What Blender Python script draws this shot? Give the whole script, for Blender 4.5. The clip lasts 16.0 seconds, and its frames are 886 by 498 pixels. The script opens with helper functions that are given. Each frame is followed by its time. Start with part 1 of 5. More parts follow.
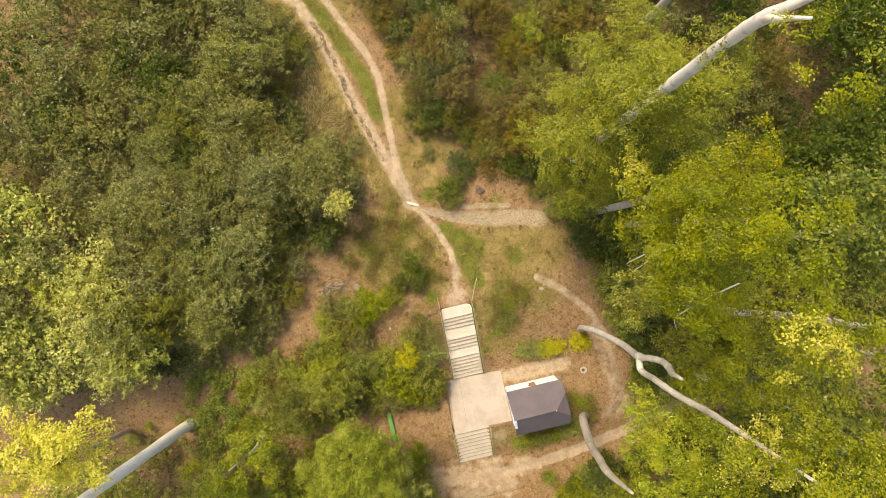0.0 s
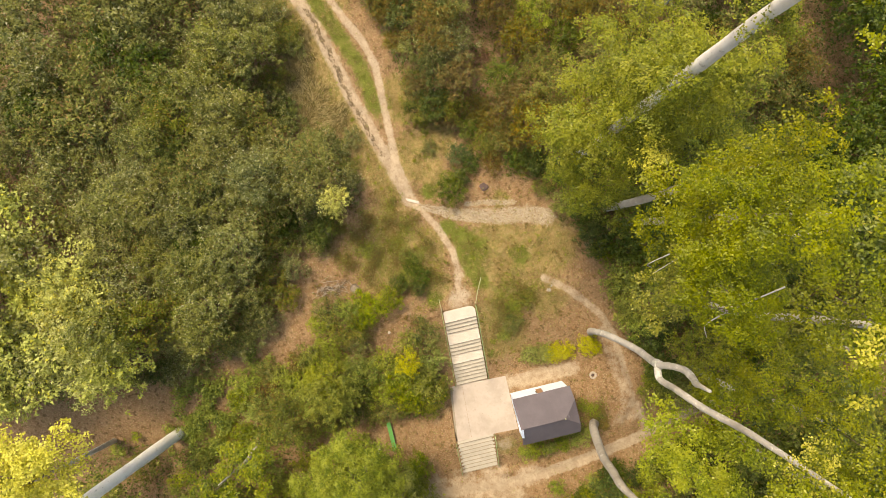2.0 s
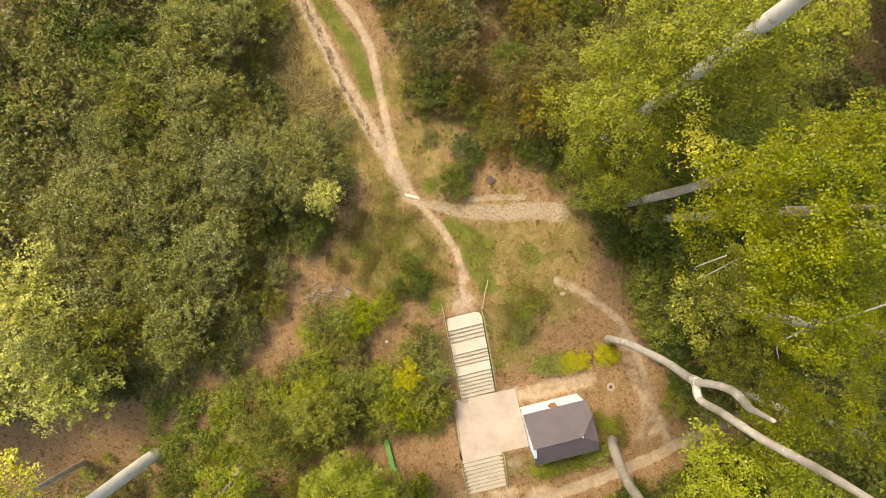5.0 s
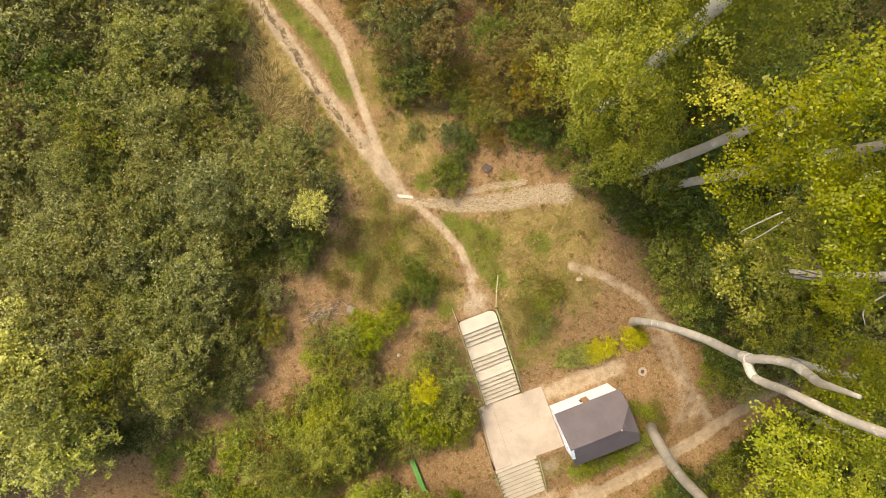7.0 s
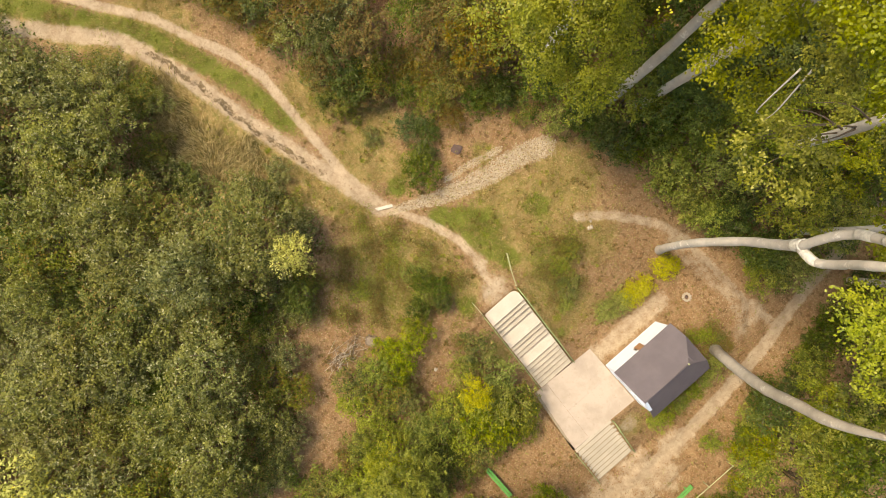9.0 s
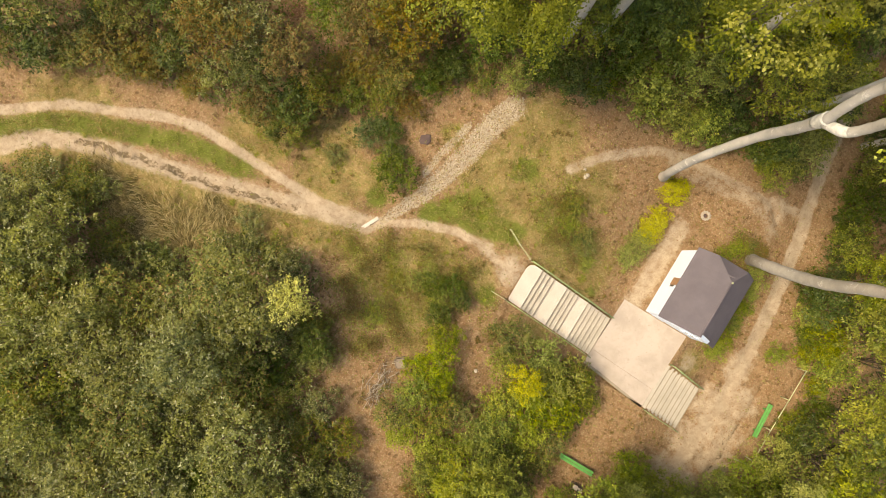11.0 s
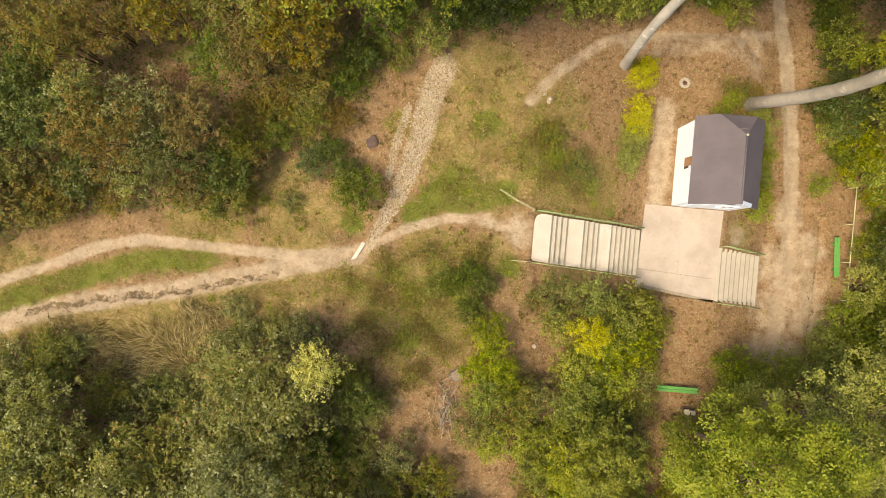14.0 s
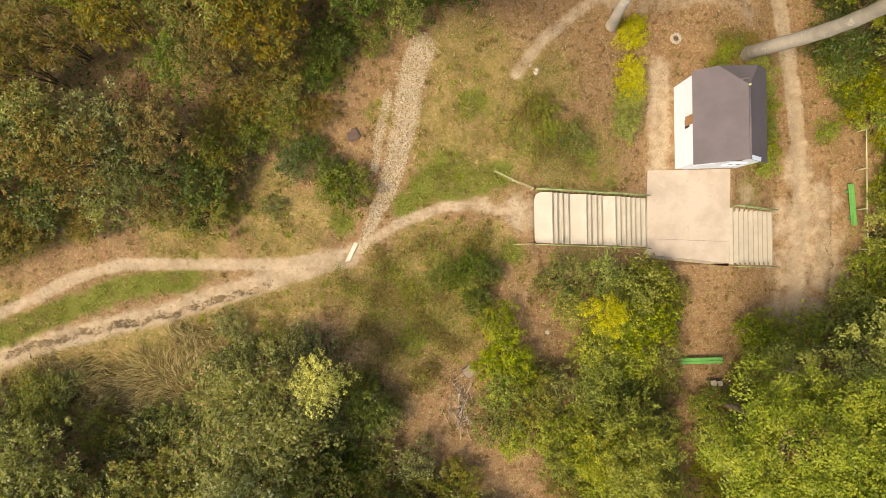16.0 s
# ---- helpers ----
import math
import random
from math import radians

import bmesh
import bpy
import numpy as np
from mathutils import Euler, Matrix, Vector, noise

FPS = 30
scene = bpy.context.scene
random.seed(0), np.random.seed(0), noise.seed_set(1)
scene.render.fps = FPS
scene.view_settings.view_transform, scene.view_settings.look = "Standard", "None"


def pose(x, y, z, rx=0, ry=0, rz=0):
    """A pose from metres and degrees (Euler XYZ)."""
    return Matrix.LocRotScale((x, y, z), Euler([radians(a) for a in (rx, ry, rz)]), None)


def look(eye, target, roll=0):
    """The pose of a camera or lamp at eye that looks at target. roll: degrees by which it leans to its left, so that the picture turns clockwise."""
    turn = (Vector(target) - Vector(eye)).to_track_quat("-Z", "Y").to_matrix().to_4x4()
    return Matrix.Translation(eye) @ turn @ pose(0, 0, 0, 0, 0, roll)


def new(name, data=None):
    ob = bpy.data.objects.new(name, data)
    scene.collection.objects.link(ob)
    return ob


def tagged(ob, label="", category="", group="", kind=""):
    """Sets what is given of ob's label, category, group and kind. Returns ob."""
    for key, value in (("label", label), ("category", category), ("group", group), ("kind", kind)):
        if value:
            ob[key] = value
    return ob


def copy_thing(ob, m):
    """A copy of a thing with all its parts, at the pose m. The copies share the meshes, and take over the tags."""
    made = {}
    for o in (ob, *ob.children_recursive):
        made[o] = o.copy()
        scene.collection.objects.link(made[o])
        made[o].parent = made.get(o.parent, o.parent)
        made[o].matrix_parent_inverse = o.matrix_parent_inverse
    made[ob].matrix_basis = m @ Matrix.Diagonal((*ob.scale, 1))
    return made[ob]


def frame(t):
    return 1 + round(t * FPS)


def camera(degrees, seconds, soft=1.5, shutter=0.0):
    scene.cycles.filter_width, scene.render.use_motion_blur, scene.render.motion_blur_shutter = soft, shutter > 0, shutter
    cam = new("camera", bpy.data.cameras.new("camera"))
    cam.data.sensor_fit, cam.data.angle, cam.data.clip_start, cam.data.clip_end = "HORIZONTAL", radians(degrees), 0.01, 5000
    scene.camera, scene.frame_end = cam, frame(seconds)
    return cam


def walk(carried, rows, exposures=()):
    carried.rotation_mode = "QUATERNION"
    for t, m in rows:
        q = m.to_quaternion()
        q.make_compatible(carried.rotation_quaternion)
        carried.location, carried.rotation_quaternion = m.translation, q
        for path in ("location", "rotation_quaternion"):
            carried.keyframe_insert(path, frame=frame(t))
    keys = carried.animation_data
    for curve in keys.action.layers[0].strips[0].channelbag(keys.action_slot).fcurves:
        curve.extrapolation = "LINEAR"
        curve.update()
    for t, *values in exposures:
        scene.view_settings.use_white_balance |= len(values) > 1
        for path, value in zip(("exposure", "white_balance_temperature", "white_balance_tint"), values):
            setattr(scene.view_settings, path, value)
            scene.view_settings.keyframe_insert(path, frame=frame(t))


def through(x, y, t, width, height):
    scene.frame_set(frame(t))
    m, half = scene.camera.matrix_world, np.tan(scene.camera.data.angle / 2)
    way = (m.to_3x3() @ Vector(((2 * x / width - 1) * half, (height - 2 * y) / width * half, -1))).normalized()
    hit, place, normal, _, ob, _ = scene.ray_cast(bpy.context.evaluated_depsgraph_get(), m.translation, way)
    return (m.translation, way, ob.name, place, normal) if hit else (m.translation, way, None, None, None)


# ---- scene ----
cam = camera(78, 16.0, 0.85)
PATH = [
    (0, pose(-10.775, -1.496, 51.522, 1.499, -0.221, 76.745)),
    (0.5, pose(-10.813, -1.538, 50.886, 1.459, -0.228, 76.693)),
    (1, pose(-10.858, -1.546, 50.241, 1.429, -0.210, 76.608)),
    (1.5, pose(-10.894, -1.551, 49.582, 1.392, -0.181, 76.564)),
    (2, pose(-10.917, -1.595, 48.959, 1.382, -0.200, 76.532)),
    (2.5, pose(-10.966, -1.608, 48.325, 1.342, -0.218, 76.500)),
    (3, pose(-11.011, -1.587, 47.665, 1.300, -0.188, 76.420)),
    (3.5, pose(-11.035, -1.571, 46.988, 1.318, -0.198, 76.368)),
    (4, pose(-11.054, -1.626, 46.197, 1.320, -0.238, 76.440)),
    (6.5, pose(-11.332, -2.153, 42.273, 1.311, -0.503, 73.911)),
    (7, pose(-11.329, -2.148, 41.590, 1.316, -0.397, 68.818)),
    (7.5, pose(-11.315, -2.133, 40.910, 1.294, -0.307, 64.431)),
    (8, pose(-11.312, -2.112, 40.246, 1.243, -0.177, 60.073)),
    (8.5, pose(-11.265, -2.059, 39.595, 1.227, 0.004, 54.711)),
    (9, pose(-11.280, -2.045, 38.995, 1.158, 0.123, 48.927)),
    (11.5, pose(-11.595, -2.327, 36.036, 0.848, 0.021, 27.565)),
    (12, pose(-11.644, -2.398, 35.499, 0.831, -0.005, 23.929)),
    (12.5, pose(-11.658, -2.424, 34.954, 0.731, 0.021, 20.083)),
    (13, pose(-11.670, -2.415, 34.439, 0.600, 0.083, 15.764)),
    (13.5, pose(-11.697, -2.334, 33.939, 0.350, 0.125, 10.573)),
    (14, pose(-11.697, -2.309, 33.464, 0.197, 0.183, 5.068)),
    (14.5, pose(-11.687, -2.306, 33.035, 0.037, 0.214, 1.230)),
    (15, pose(-11.669, -2.297, 32.586, -0.189, 0.127, -0.257)),
    (15.5, pose(-11.702, -2.330, 32.171, -0.418, 0.007, -0.825)),
    (16, pose(-11.750, -2.451, 31.722, -0.445, -0.118, -1.107)),
]
walk(cam, PATH, ((0.0, 0.80, 7800.0, 9.0), (4.0, 0.83, 7800.0, 9.0), (9.0, 0.83, 7800.0, 9.0), (16.0, 0.78, 7800.0, 9.0)))

# ---- light ----
world = bpy.data.worlds.new("sky")
scene.world = world
world.use_nodes = True
wn, wl = world.node_tree.nodes, world.node_tree.links
sky = wn.new("ShaderNodeTexSky")
sky.sky_type, sky.sun_disc = "NISHITA", False
SUN_EL, SUN_AZ = radians(57), radians(245)   # azimuth clockwise from +y
sky.sun_elevation, sky.sun_rotation = SUN_EL, SUN_AZ
sky.air_density, sky.dust_density = 1.0, 3.0
wl.new(sky.outputs[0], wn["Background"].inputs[0])
wn["Background"].inputs[1].default_value = 0.15
sun = bpy.data.lights.new("sun", "SUN")
sun.energy, sun.angle, sun.color = 1.9, radians(13), (1.0, 0.92, 0.78)
sun_dir = Vector((math.sin(SUN_AZ) * math.cos(SUN_EL), math.cos(SUN_AZ) * math.cos(SUN_EL), math.sin(SUN_EL)))
new("sun", sun).matrix_world = look(sun_dir * 100, (0, 0, 0))

rng = np.random.default_rng(7)


# ---- materials ----
def material(name):
    m = bpy.data.materials.new(name)
    m.use_nodes = True
    n, l = m.node_tree.nodes, m.node_tree.links
    return m, n, l, n["Principled BSDF"]


def mixer(n, l, a, b, fac, mode="MIX"):
    """Mixes two colours (sockets or tuples)."""
    x = n.new("ShaderNodeMix")
    x.data_type, x.blend_type = "RGBA", mode
    for key, v in ((0, fac), (6, a), (7, b)):
        if isinstance(v, bpy.types.NodeSocket):
            l.new(v, x.inputs[key])
        else:
            x.inputs[key].default_value = v if isinstance(v, float) else (*v, 1.0)
    return x.outputs[2]


def noise_at(n, l, scale, detail=4.0, rough=0.6, coords="Object"):
    tc = n.new("ShaderNodeTexCoord")
    t = n.new("ShaderNodeTexNoise")
    t.inputs["Scale"].default_value, t.inputs["Detail"].default_value, t.inputs["Roughness"].default_value = scale, detail, rough
    l.new(tc.outputs[coords], t.inputs["Vector"])
    return t.outputs["Fac"]


def ramp(n, l, fac, lo, hi):
    r = n.new("ShaderNodeMapRange")
    r.interpolation_type = "SMOOTHSTEP"
    r.inputs[1].default_value, r.inputs[2].default_value = lo, hi
    l.new(fac, r.inputs[0])
    return r.outputs[0]


def math_node(n, l, op, a, b):
    x = n.new("ShaderNodeMath")
    x.operation = op
    for i, v in enumerate((a, b)):
        if isinstance(v, bpy.types.NodeSocket):
            l.new(v, x.inputs[i])
        else:
            x.inputs[i].default_value = v
    return x.outputs[0]


def bumped(n, l, p, height, strength, distance=0.02):
    b = n.new("ShaderNodeBump")
    b.inputs["Strength"].default_value, b.inputs["Distance"].default_value = strength, distance
    l.new(height, b.inputs["Height"])
    l.new(b.outputs[0], p.inputs["Normal"])


def plain(name, a, b, rough=0.8, metal=0.0, fine=30.0, coarse=2.0, bump=0.3, spots=None):
    """Two tones mixed at a fine and a coarse scale, with a fine relief."""
    m, n, l, p = material(name)
    c = mixer(n, l, a, b, ramp(n, l, noise_at(n, l, coarse), 0.3, 0.7))
    f = noise_at(n, l, fine, 6.0)
    c = mixer(n, l, c, tuple(0.55 * v for v in a), math_node(n, l, "MULTIPLY", ramp(n, l, f, 0.5, 0.8), 0.5))
    if spots:
        c = mixer(n, l, c, spots, ramp(n, l, noise_at(n, l, coarse * 2.3, 8.0, 0.75), 0.56, 0.66))
    l.new(c, p.inputs["Base Color"])
    p.inputs["Roughness"].default_value, p.inputs["Metallic"].default_value = rough, metal
    bumped(n, l, p, f, bump)
    return m


def leaf_material(name, tones, odd=None, odd_share=0.06, gloss=0.5, through=0.25, patch_scale=0.9, vary=0.7):
    """Leaves: three tones spread leaf by leaf and plant by plant, with some turned ones, and light coming through."""
    m, n, l, p = material(name)
    geo, info = n.new("ShaderNodeNewGeometry"), n.new("ShaderNodeObjectInfo")
    r = geo.outputs["Random Per Island"]
    # spray-sized noise paints the shading of leaf clumps into the first two tones
    spray = math_node(n, l, "ADD", math_node(n, l, "MULTIPLY", r, 0.4), math_node(n, l, "MULTIPLY", noise_at(n, l, 2.6, 2.0), 0.9))
    c = mixer(n, l, tones[0], tones[1], ramp(n, l, spray, 0.48, 0.84))
    patch = noise_at(n, l, patch_scale, 3.0)
    c = mixer(n, l, c, tones[2], math_node(n, l, "MULTIPLY", ramp(n, l, patch, 0.42, 0.68), 0.75))
    if odd:
        c = mixer(n, l, c, odd, math_node(n, l, "GREATER_THAN", math_node(n, l, "FRACT", math_node(n, l, "MULTIPLY", r, 37.7), 0.0), 1.0 - odd_share))
    hue = n.new("ShaderNodeHueSaturation")
    k = info.outputs["Random"]
    l.new(math_node(n, l, "ADD", math_node(n, l, "MULTIPLY", k, 0.04 * vary), 0.5 - 0.015 * vary), hue.inputs["Hue"])
    l.new(math_node(n, l, "ADD", math_node(n, l, "MULTIPLY", math_node(n, l, "FRACT", math_node(n, l, "MULTIPLY", k, 7.3), 0.0), 0.5 * vary), 1.0 - 0.25 * vary), hue.inputs["Value"])
    l.new(math_node(n, l, "ADD", math_node(n, l, "MULTIPLY", math_node(n, l, "FRACT", math_node(n, l, "MULTIPLY", k, 13.1), 0.0), 0.2), 0.95), hue.inputs["Saturation"])
    l.new(c, hue.inputs["Color"])
    l.new(hue.outputs[0], p.inputs["Base Color"])
    p.inputs["Roughness"].default_value = gloss
    p.inputs["Specular IOR Level"].default_value = 0.28
    tr = n.new("ShaderNodeBsdfTranslucent")
    l.new(hue.outputs[0], tr.inputs["Color"])
    mix = n.new("ShaderNodeMixShader")
    mix.inputs[0].default_value = through
    l.new(p.outputs[0], mix.inputs[1])
    l.new(tr.outputs[0], mix.inputs[2])
    l.new(mix.outputs[0], n["Material Output"].inputs["Surface"])
    return m


LEAF = {
    "sage": leaf_material("leaf_sage", ((0.086, 0.10, 0.024), (0.285, 0.285, 0.082), (0.325, 0.31, 0.078)), (0.44, 0.42, 0.22), 0.06, 0.4, 0.3, 0.9, 0.4),
    # thicket leaves with strong sunlight put into a paler, yellower colour
    "pale": leaf_material("leaf_sunlit", ((0.24, 0.25, 0.05), (0.52, 0.51, 0.15), (0.62, 0.585, 0.18)), (0.64, 0.55, 0.10), 0.06, 0.45),
    "olive": leaf_material("leaf_olive", ((0.082, 0.098, 0.018), (0.235, 0.245, 0.048), (0.265, 0.258, 0.048)), (0.34, 0.22, 0.07), 0.13, 0.45, 0.3, 0.9, 0.4),
    "dark": leaf_material("leaf_dark", ((0.045, 0.068, 0.010), (0.125, 0.155, 0.024), (0.15, 0.165, 0.023)), (0.24, 0.24, 0.06), 0.03, 0.42),
    "green": leaf_material("leaf_green", ((0.10, 0.13, 0.014), (0.285, 0.305, 0.04), (0.37, 0.36, 0.046)), (0.40, 0.36, 0.05), 0.04, 0.45),
    "lime": leaf_material("leaf_lime", ((0.132, 0.162, 0.024), (0.315, 0.338, 0.062), (0.41, 0.405, 0.085)), (0.42, 0.41, 0.07), 0.02, 0.45, 0.25, 0.9, 0.5),
    "cream": leaf_material("leaf_cream", ((0.50, 0.48, 0.08), (0.74, 0.70, 0.17), (0.82, 0.78, 0.24)), (0.4, 0.42, 0.09), 0.12, 0.5, 0.25, 0.9, 0.1),
    "yellow": leaf_material("leaf_yellow", ((0.36, 0.33, 0.018), (0.55, 0.51, 0.035), (0.63, 0.59, 0.06)), (0.30, 0.32, 0.025), 0.15, 0.5, 0.25, 0.9, 0.1),
    "lemon": leaf_material("leaf_lemon", ((0.42, 0.39, 0.035), (0.66, 0.61, 0.075), (0.74, 0.69, 0.14)), (0.36, 0.36, 0.03), 0.1, 0.5, 0.25, 0.9, 0.1),
    "gold": leaf_material("leaf_gold", ((0.30, 0.29, 0.03), (0.54, 0.49, 0.06), (0.66, 0.60, 0.12)), (0.26, 0.28, 0.03), 0.16, 0.45, 0.25, 0.9, 0.1),
    "turning": leaf_material("leaf_turning", ((0.13, 0.135, 0.012), (0.25, 0.24, 0.02), (0.33, 0.305, 0.03)), (0.45, 0.41, 0.09), 0.06, 0.45, 0.25, 0.9, 0.3),
    "rust": leaf_material("leaf_rust", ((0.12, 0.085, 0.02), (0.27, 0.165, 0.034), (0.22, 0.17, 0.03)), (0.16, 0.18, 0.04), 0.25, 0.55),
    "forest": leaf_material("leaf_forest", ((0.06, 0.085, 0.011), (0.165, 0.195, 0.02), (0.205, 0.215, 0.023)), (0.3, 0.27, 0.04), 0.03, 0.42, 0.25, 0.5, 0.4),
    "spring": leaf_material("leaf_spring", ((0.15, 0.19, 0.015), (0.34, 0.38, 0.035), (0.42, 0.43, 0.045)), (0.5, 0.5, 0.1), 0.02, 0.42, 0.25, 0.7, 0.3),
    "canopy": leaf_material("leaf_canopy", ((0.115, 0.14, 0.006), (0.265, 0.285, 0.012), (0.345, 0.335, 0.015)), (0.36, 0.33, 0.03), 0.03, 0.42, 0.25, 0.5, 0.3),
    "beech": leaf_material("leaf_beech", ((0.115, 0.135, 0.009), (0.255, 0.275, 0.017), (0.325, 0.32, 0.022)), (0.40, 0.38, 0.06), 0.02, 0.42, 0.25, 0.5, 0.4),
}
BARK = plain("bark_grey", (0.53, 0.48, 0.41), (0.40, 0.365, 0.31), 0.85, fine=9.0, coarse=0.9, bump=0.5, spots=(0.70, 0.66, 0.58))
WHITEBARK = plain("bark_white", (0.76, 0.73, 0.67), (0.62, 0.585, 0.52), 0.8, fine=9.0, coarse=0.9, bump=0.5, spots=(0.40, 0.37, 0.32))
PALEBARK = plain("bark_pale", (0.90, 0.87, 0.79), (0.80, 0.76, 0.67), 0.8, fine=9.0, coarse=0.9, bump=0.4, spots=(0.42, 0.39, 0.33))
BROWNBARK = plain("bark_brown_grey", (0.44, 0.385, 0.315), (0.31, 0.275, 0.225), 0.85, fine=9.0, coarse=0.9, bump=0.5, spots=(0.60, 0.55, 0.46))
LICHEN = plain("bark_lichen", (0.80, 0.76, 0.66), (0.45, 0.42, 0.36), 0.85, fine=9.0, coarse=3.0, bump=0.4)
TWIG = plain("bark_brown", (0.14, 0.10, 0.065), (0.2, 0.15, 0.1), 0.9, fine=40.0)
def slab_material():
    """Sanded concrete with trodden pale areas, damp stains and fine cracks."""
    m, n, l, p = material("concrete_sanded")
    big, mid, fine = noise_at(n, l, 0.5, 4.0), noise_at(n, l, 2.2, 6.0, 0.7), noise_at(n, l, 26.0, 6.0, 0.7)
    c = mixer(n, l, (0.43, 0.352, 0.278), (0.52, 0.435, 0.352), ramp(n, l, big, 0.36, 0.62))
    c = mixer(n, l, c, (0.38, 0.302, 0.232), math_node(n, l, "MULTIPLY", ramp(n, l, mid, 0.55, 0.72), 0.6))
    c = mixer(n, l, c, (0.57, 0.485, 0.40), math_node(n, l, "MULTIPLY", ramp(n, l, fine, 0.55, 0.7), 0.45))
    c = mixer(n, l, c, (0.3, 0.24, 0.16), math_node(n, l, "MULTIPLY", ramp(n, l, noise_at(n, l, 6.5, 2.0), 0.70, 0.74), 0.7))
    l.new(c, p.inputs["Base Color"])
    p.inputs["Roughness"].default_value = 0.9
    bumped(n, l, p, fine, 0.3, 0.01)
    return m


CONCRETE = slab_material()
STAIRTOP = plain("concrete_pale", (0.54, 0.468, 0.376), (0.62, 0.545, 0.448), 0.9, fine=22.0, coarse=0.8, bump=0.25, spots=(0.5, 0.43, 0.32))
TREAD = plain("step_concrete", (0.46, 0.405, 0.315), (0.53, 0.47, 0.37), 0.9, fine=22.0, coarse=1.0, bump=0.25)
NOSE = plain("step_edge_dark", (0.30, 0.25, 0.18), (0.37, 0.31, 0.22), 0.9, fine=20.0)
GREEN = plain("paint_green", (0.10, 0.33, 0.07), (0.14, 0.39, 0.10), 0.5, fine=60.0, coarse=4.0, bump=0.1)
RAILGREEN = plain("paint_green_faded", (0.22, 0.33, 0.12), (0.33, 0.38, 0.18), 0.6, fine=60.0, coarse=4.0, bump=0.1)
PALE = plain("paint_yellowed", (0.48, 0.50, 0.25), (0.56, 0.55, 0.34), 0.6, fine=50.0, coarse=3.0, bump=0.1)
WHITE = plain("plaster_white", (0.81, 0.895, 1.0), (0.79, 0.87, 0.98), 0.85, fine=40.0, coarse=1.2, bump=0.2)
ROOF = plain("roof_felt", (0.122, 0.102, 0.110), (0.15, 0.125, 0.134), 0.75, fine=55.0, coarse=0.8, bump=0.35)
RUSTY = plain("wood_brown", (0.24, 0.12, 0.05), (0.3, 0.16, 0.07), 0.7, fine=25.0, coarse=3.0)
PLANK = plain("timber_bleached", (0.66, 0.60, 0.50), (0.56, 0.5, 0.4), 0.85, fine=30.0, coarse=3.0)
STONE = plain("stone_pale", (0.42, 0.35, 0.26), (0.52, 0.45, 0.35), 0.9, fine=12.0, coarse=2.0)
CHAR = plain("charred", (0.10, 0.065, 0.055), (0.15, 0.10, 0.085), 0.95, fine=20.0)
CUTWOOD = plain("cut_wood_grey", (0.24, 0.185, 0.135), (0.31, 0.245, 0.18), 0.9, fine=30.0)
DARKPANE = plain("pane_dark", (0.03, 0.03, 0.035), (0.05, 0.05, 0.05), 0.15, fine=20.0, bump=0.02)


# ---- building helpers ----
def mesh_from(name, verts, faces, mats, smooth=False):
    me = bpy.data.meshes.new(name)
    me.from_pydata([tuple(v) for v in verts], [], [tuple(f) for f in faces])
    for m in mats if isinstance(mats, (list, tuple)) else [mats]:
        me.materials.append(m)
    if smooth:
        me.shade_smooth()
    me.update()
    return me


def quick_mesh(name, verts, loops, sides, mat):
    """A mesh from arrays: verts (n, 3), loops flat, all faces with the same number of sides."""
    me = bpy.data.meshes.new(name)
    count = len(loops) // sides
    me.vertices.add(len(verts))
    me.vertices.foreach_set("co", np.ascontiguousarray(verts, np.float32).ravel())
    me.loops.add(len(loops))
    me.loops.foreach_set("vertex_index", np.ascontiguousarray(loops, np.int32))
    me.polygons.add(count)
    me.polygons.foreach_set("loop_start", np.arange(count, dtype=np.int32) * sides)
    me.polygons.foreach_set("loop_total", np.full(count, sides, np.int32))
    me.materials.append(mat)
    me.update(calc_edges=True)
    return me


def part(name, bm, mat, parent=None, label="", bevel=0.0):
    """Links a bmesh (or a mesh) as one object, under a thing or a part."""
    if isinstance(bm, bmesh.types.BMesh):
        if bevel:
            bmesh.ops.bevel(bm, geom=bm.edges[:], offset=bevel, segments=1, affect="EDGES")
        me = bpy.data.meshes.new(name)
        bm.to_mesh(me)
        bm.free()
        me.materials.append(mat)
    else:
        me = bm
    ob = new(name, me)
    if parent:
        ob.parent = parent
    if label:
        ob["label"] = label
    return ob


def thing(name, x, y, z, label, category, group="", turn=0.0):
    ob = new(name)
    ob.matrix_basis = pose(x, y, z, 0, 0, turn)
    return tagged(ob, label, category, group)


def box(x0, x1, y0, y1, z0, z1, bm=None):
    bm = bm or bmesh.new()
    v = [bm.verts.new((x, y, z)) for z in (z0, z1) for x, y in ((x0, y0), (x1, y0), (x1, y1), (x0, y1))]
    for f in ((3, 2, 1, 0), (4, 5, 6, 7), (0, 1, 5, 4), (1, 2, 6, 5), (2, 3, 7, 6), (3, 0, 4, 7)):
        bm.faces.new([v[i] for i in f])
    return bm


def prism(points, z0, z1):
    """An upright prism on a counter-clockwise outline; z0 and z1 may be functions of (x, y)."""
    bm = bmesh.new()
    at = lambda z, p: z(*p) if callable(z) else z  # noqa: E731
    low = [bm.verts.new((*p, at(z0, p))) for p in points]
    top = [bm.verts.new((*p, at(z1, p))) for p in points]
    bm.faces.new(low[::-1])
    bm.faces.new(top)
    for i in range(len(points)):
        j = (i + 1) % len(points)
        bm.faces.new((low[i], low[j], top[j], top[i]))
    return bm


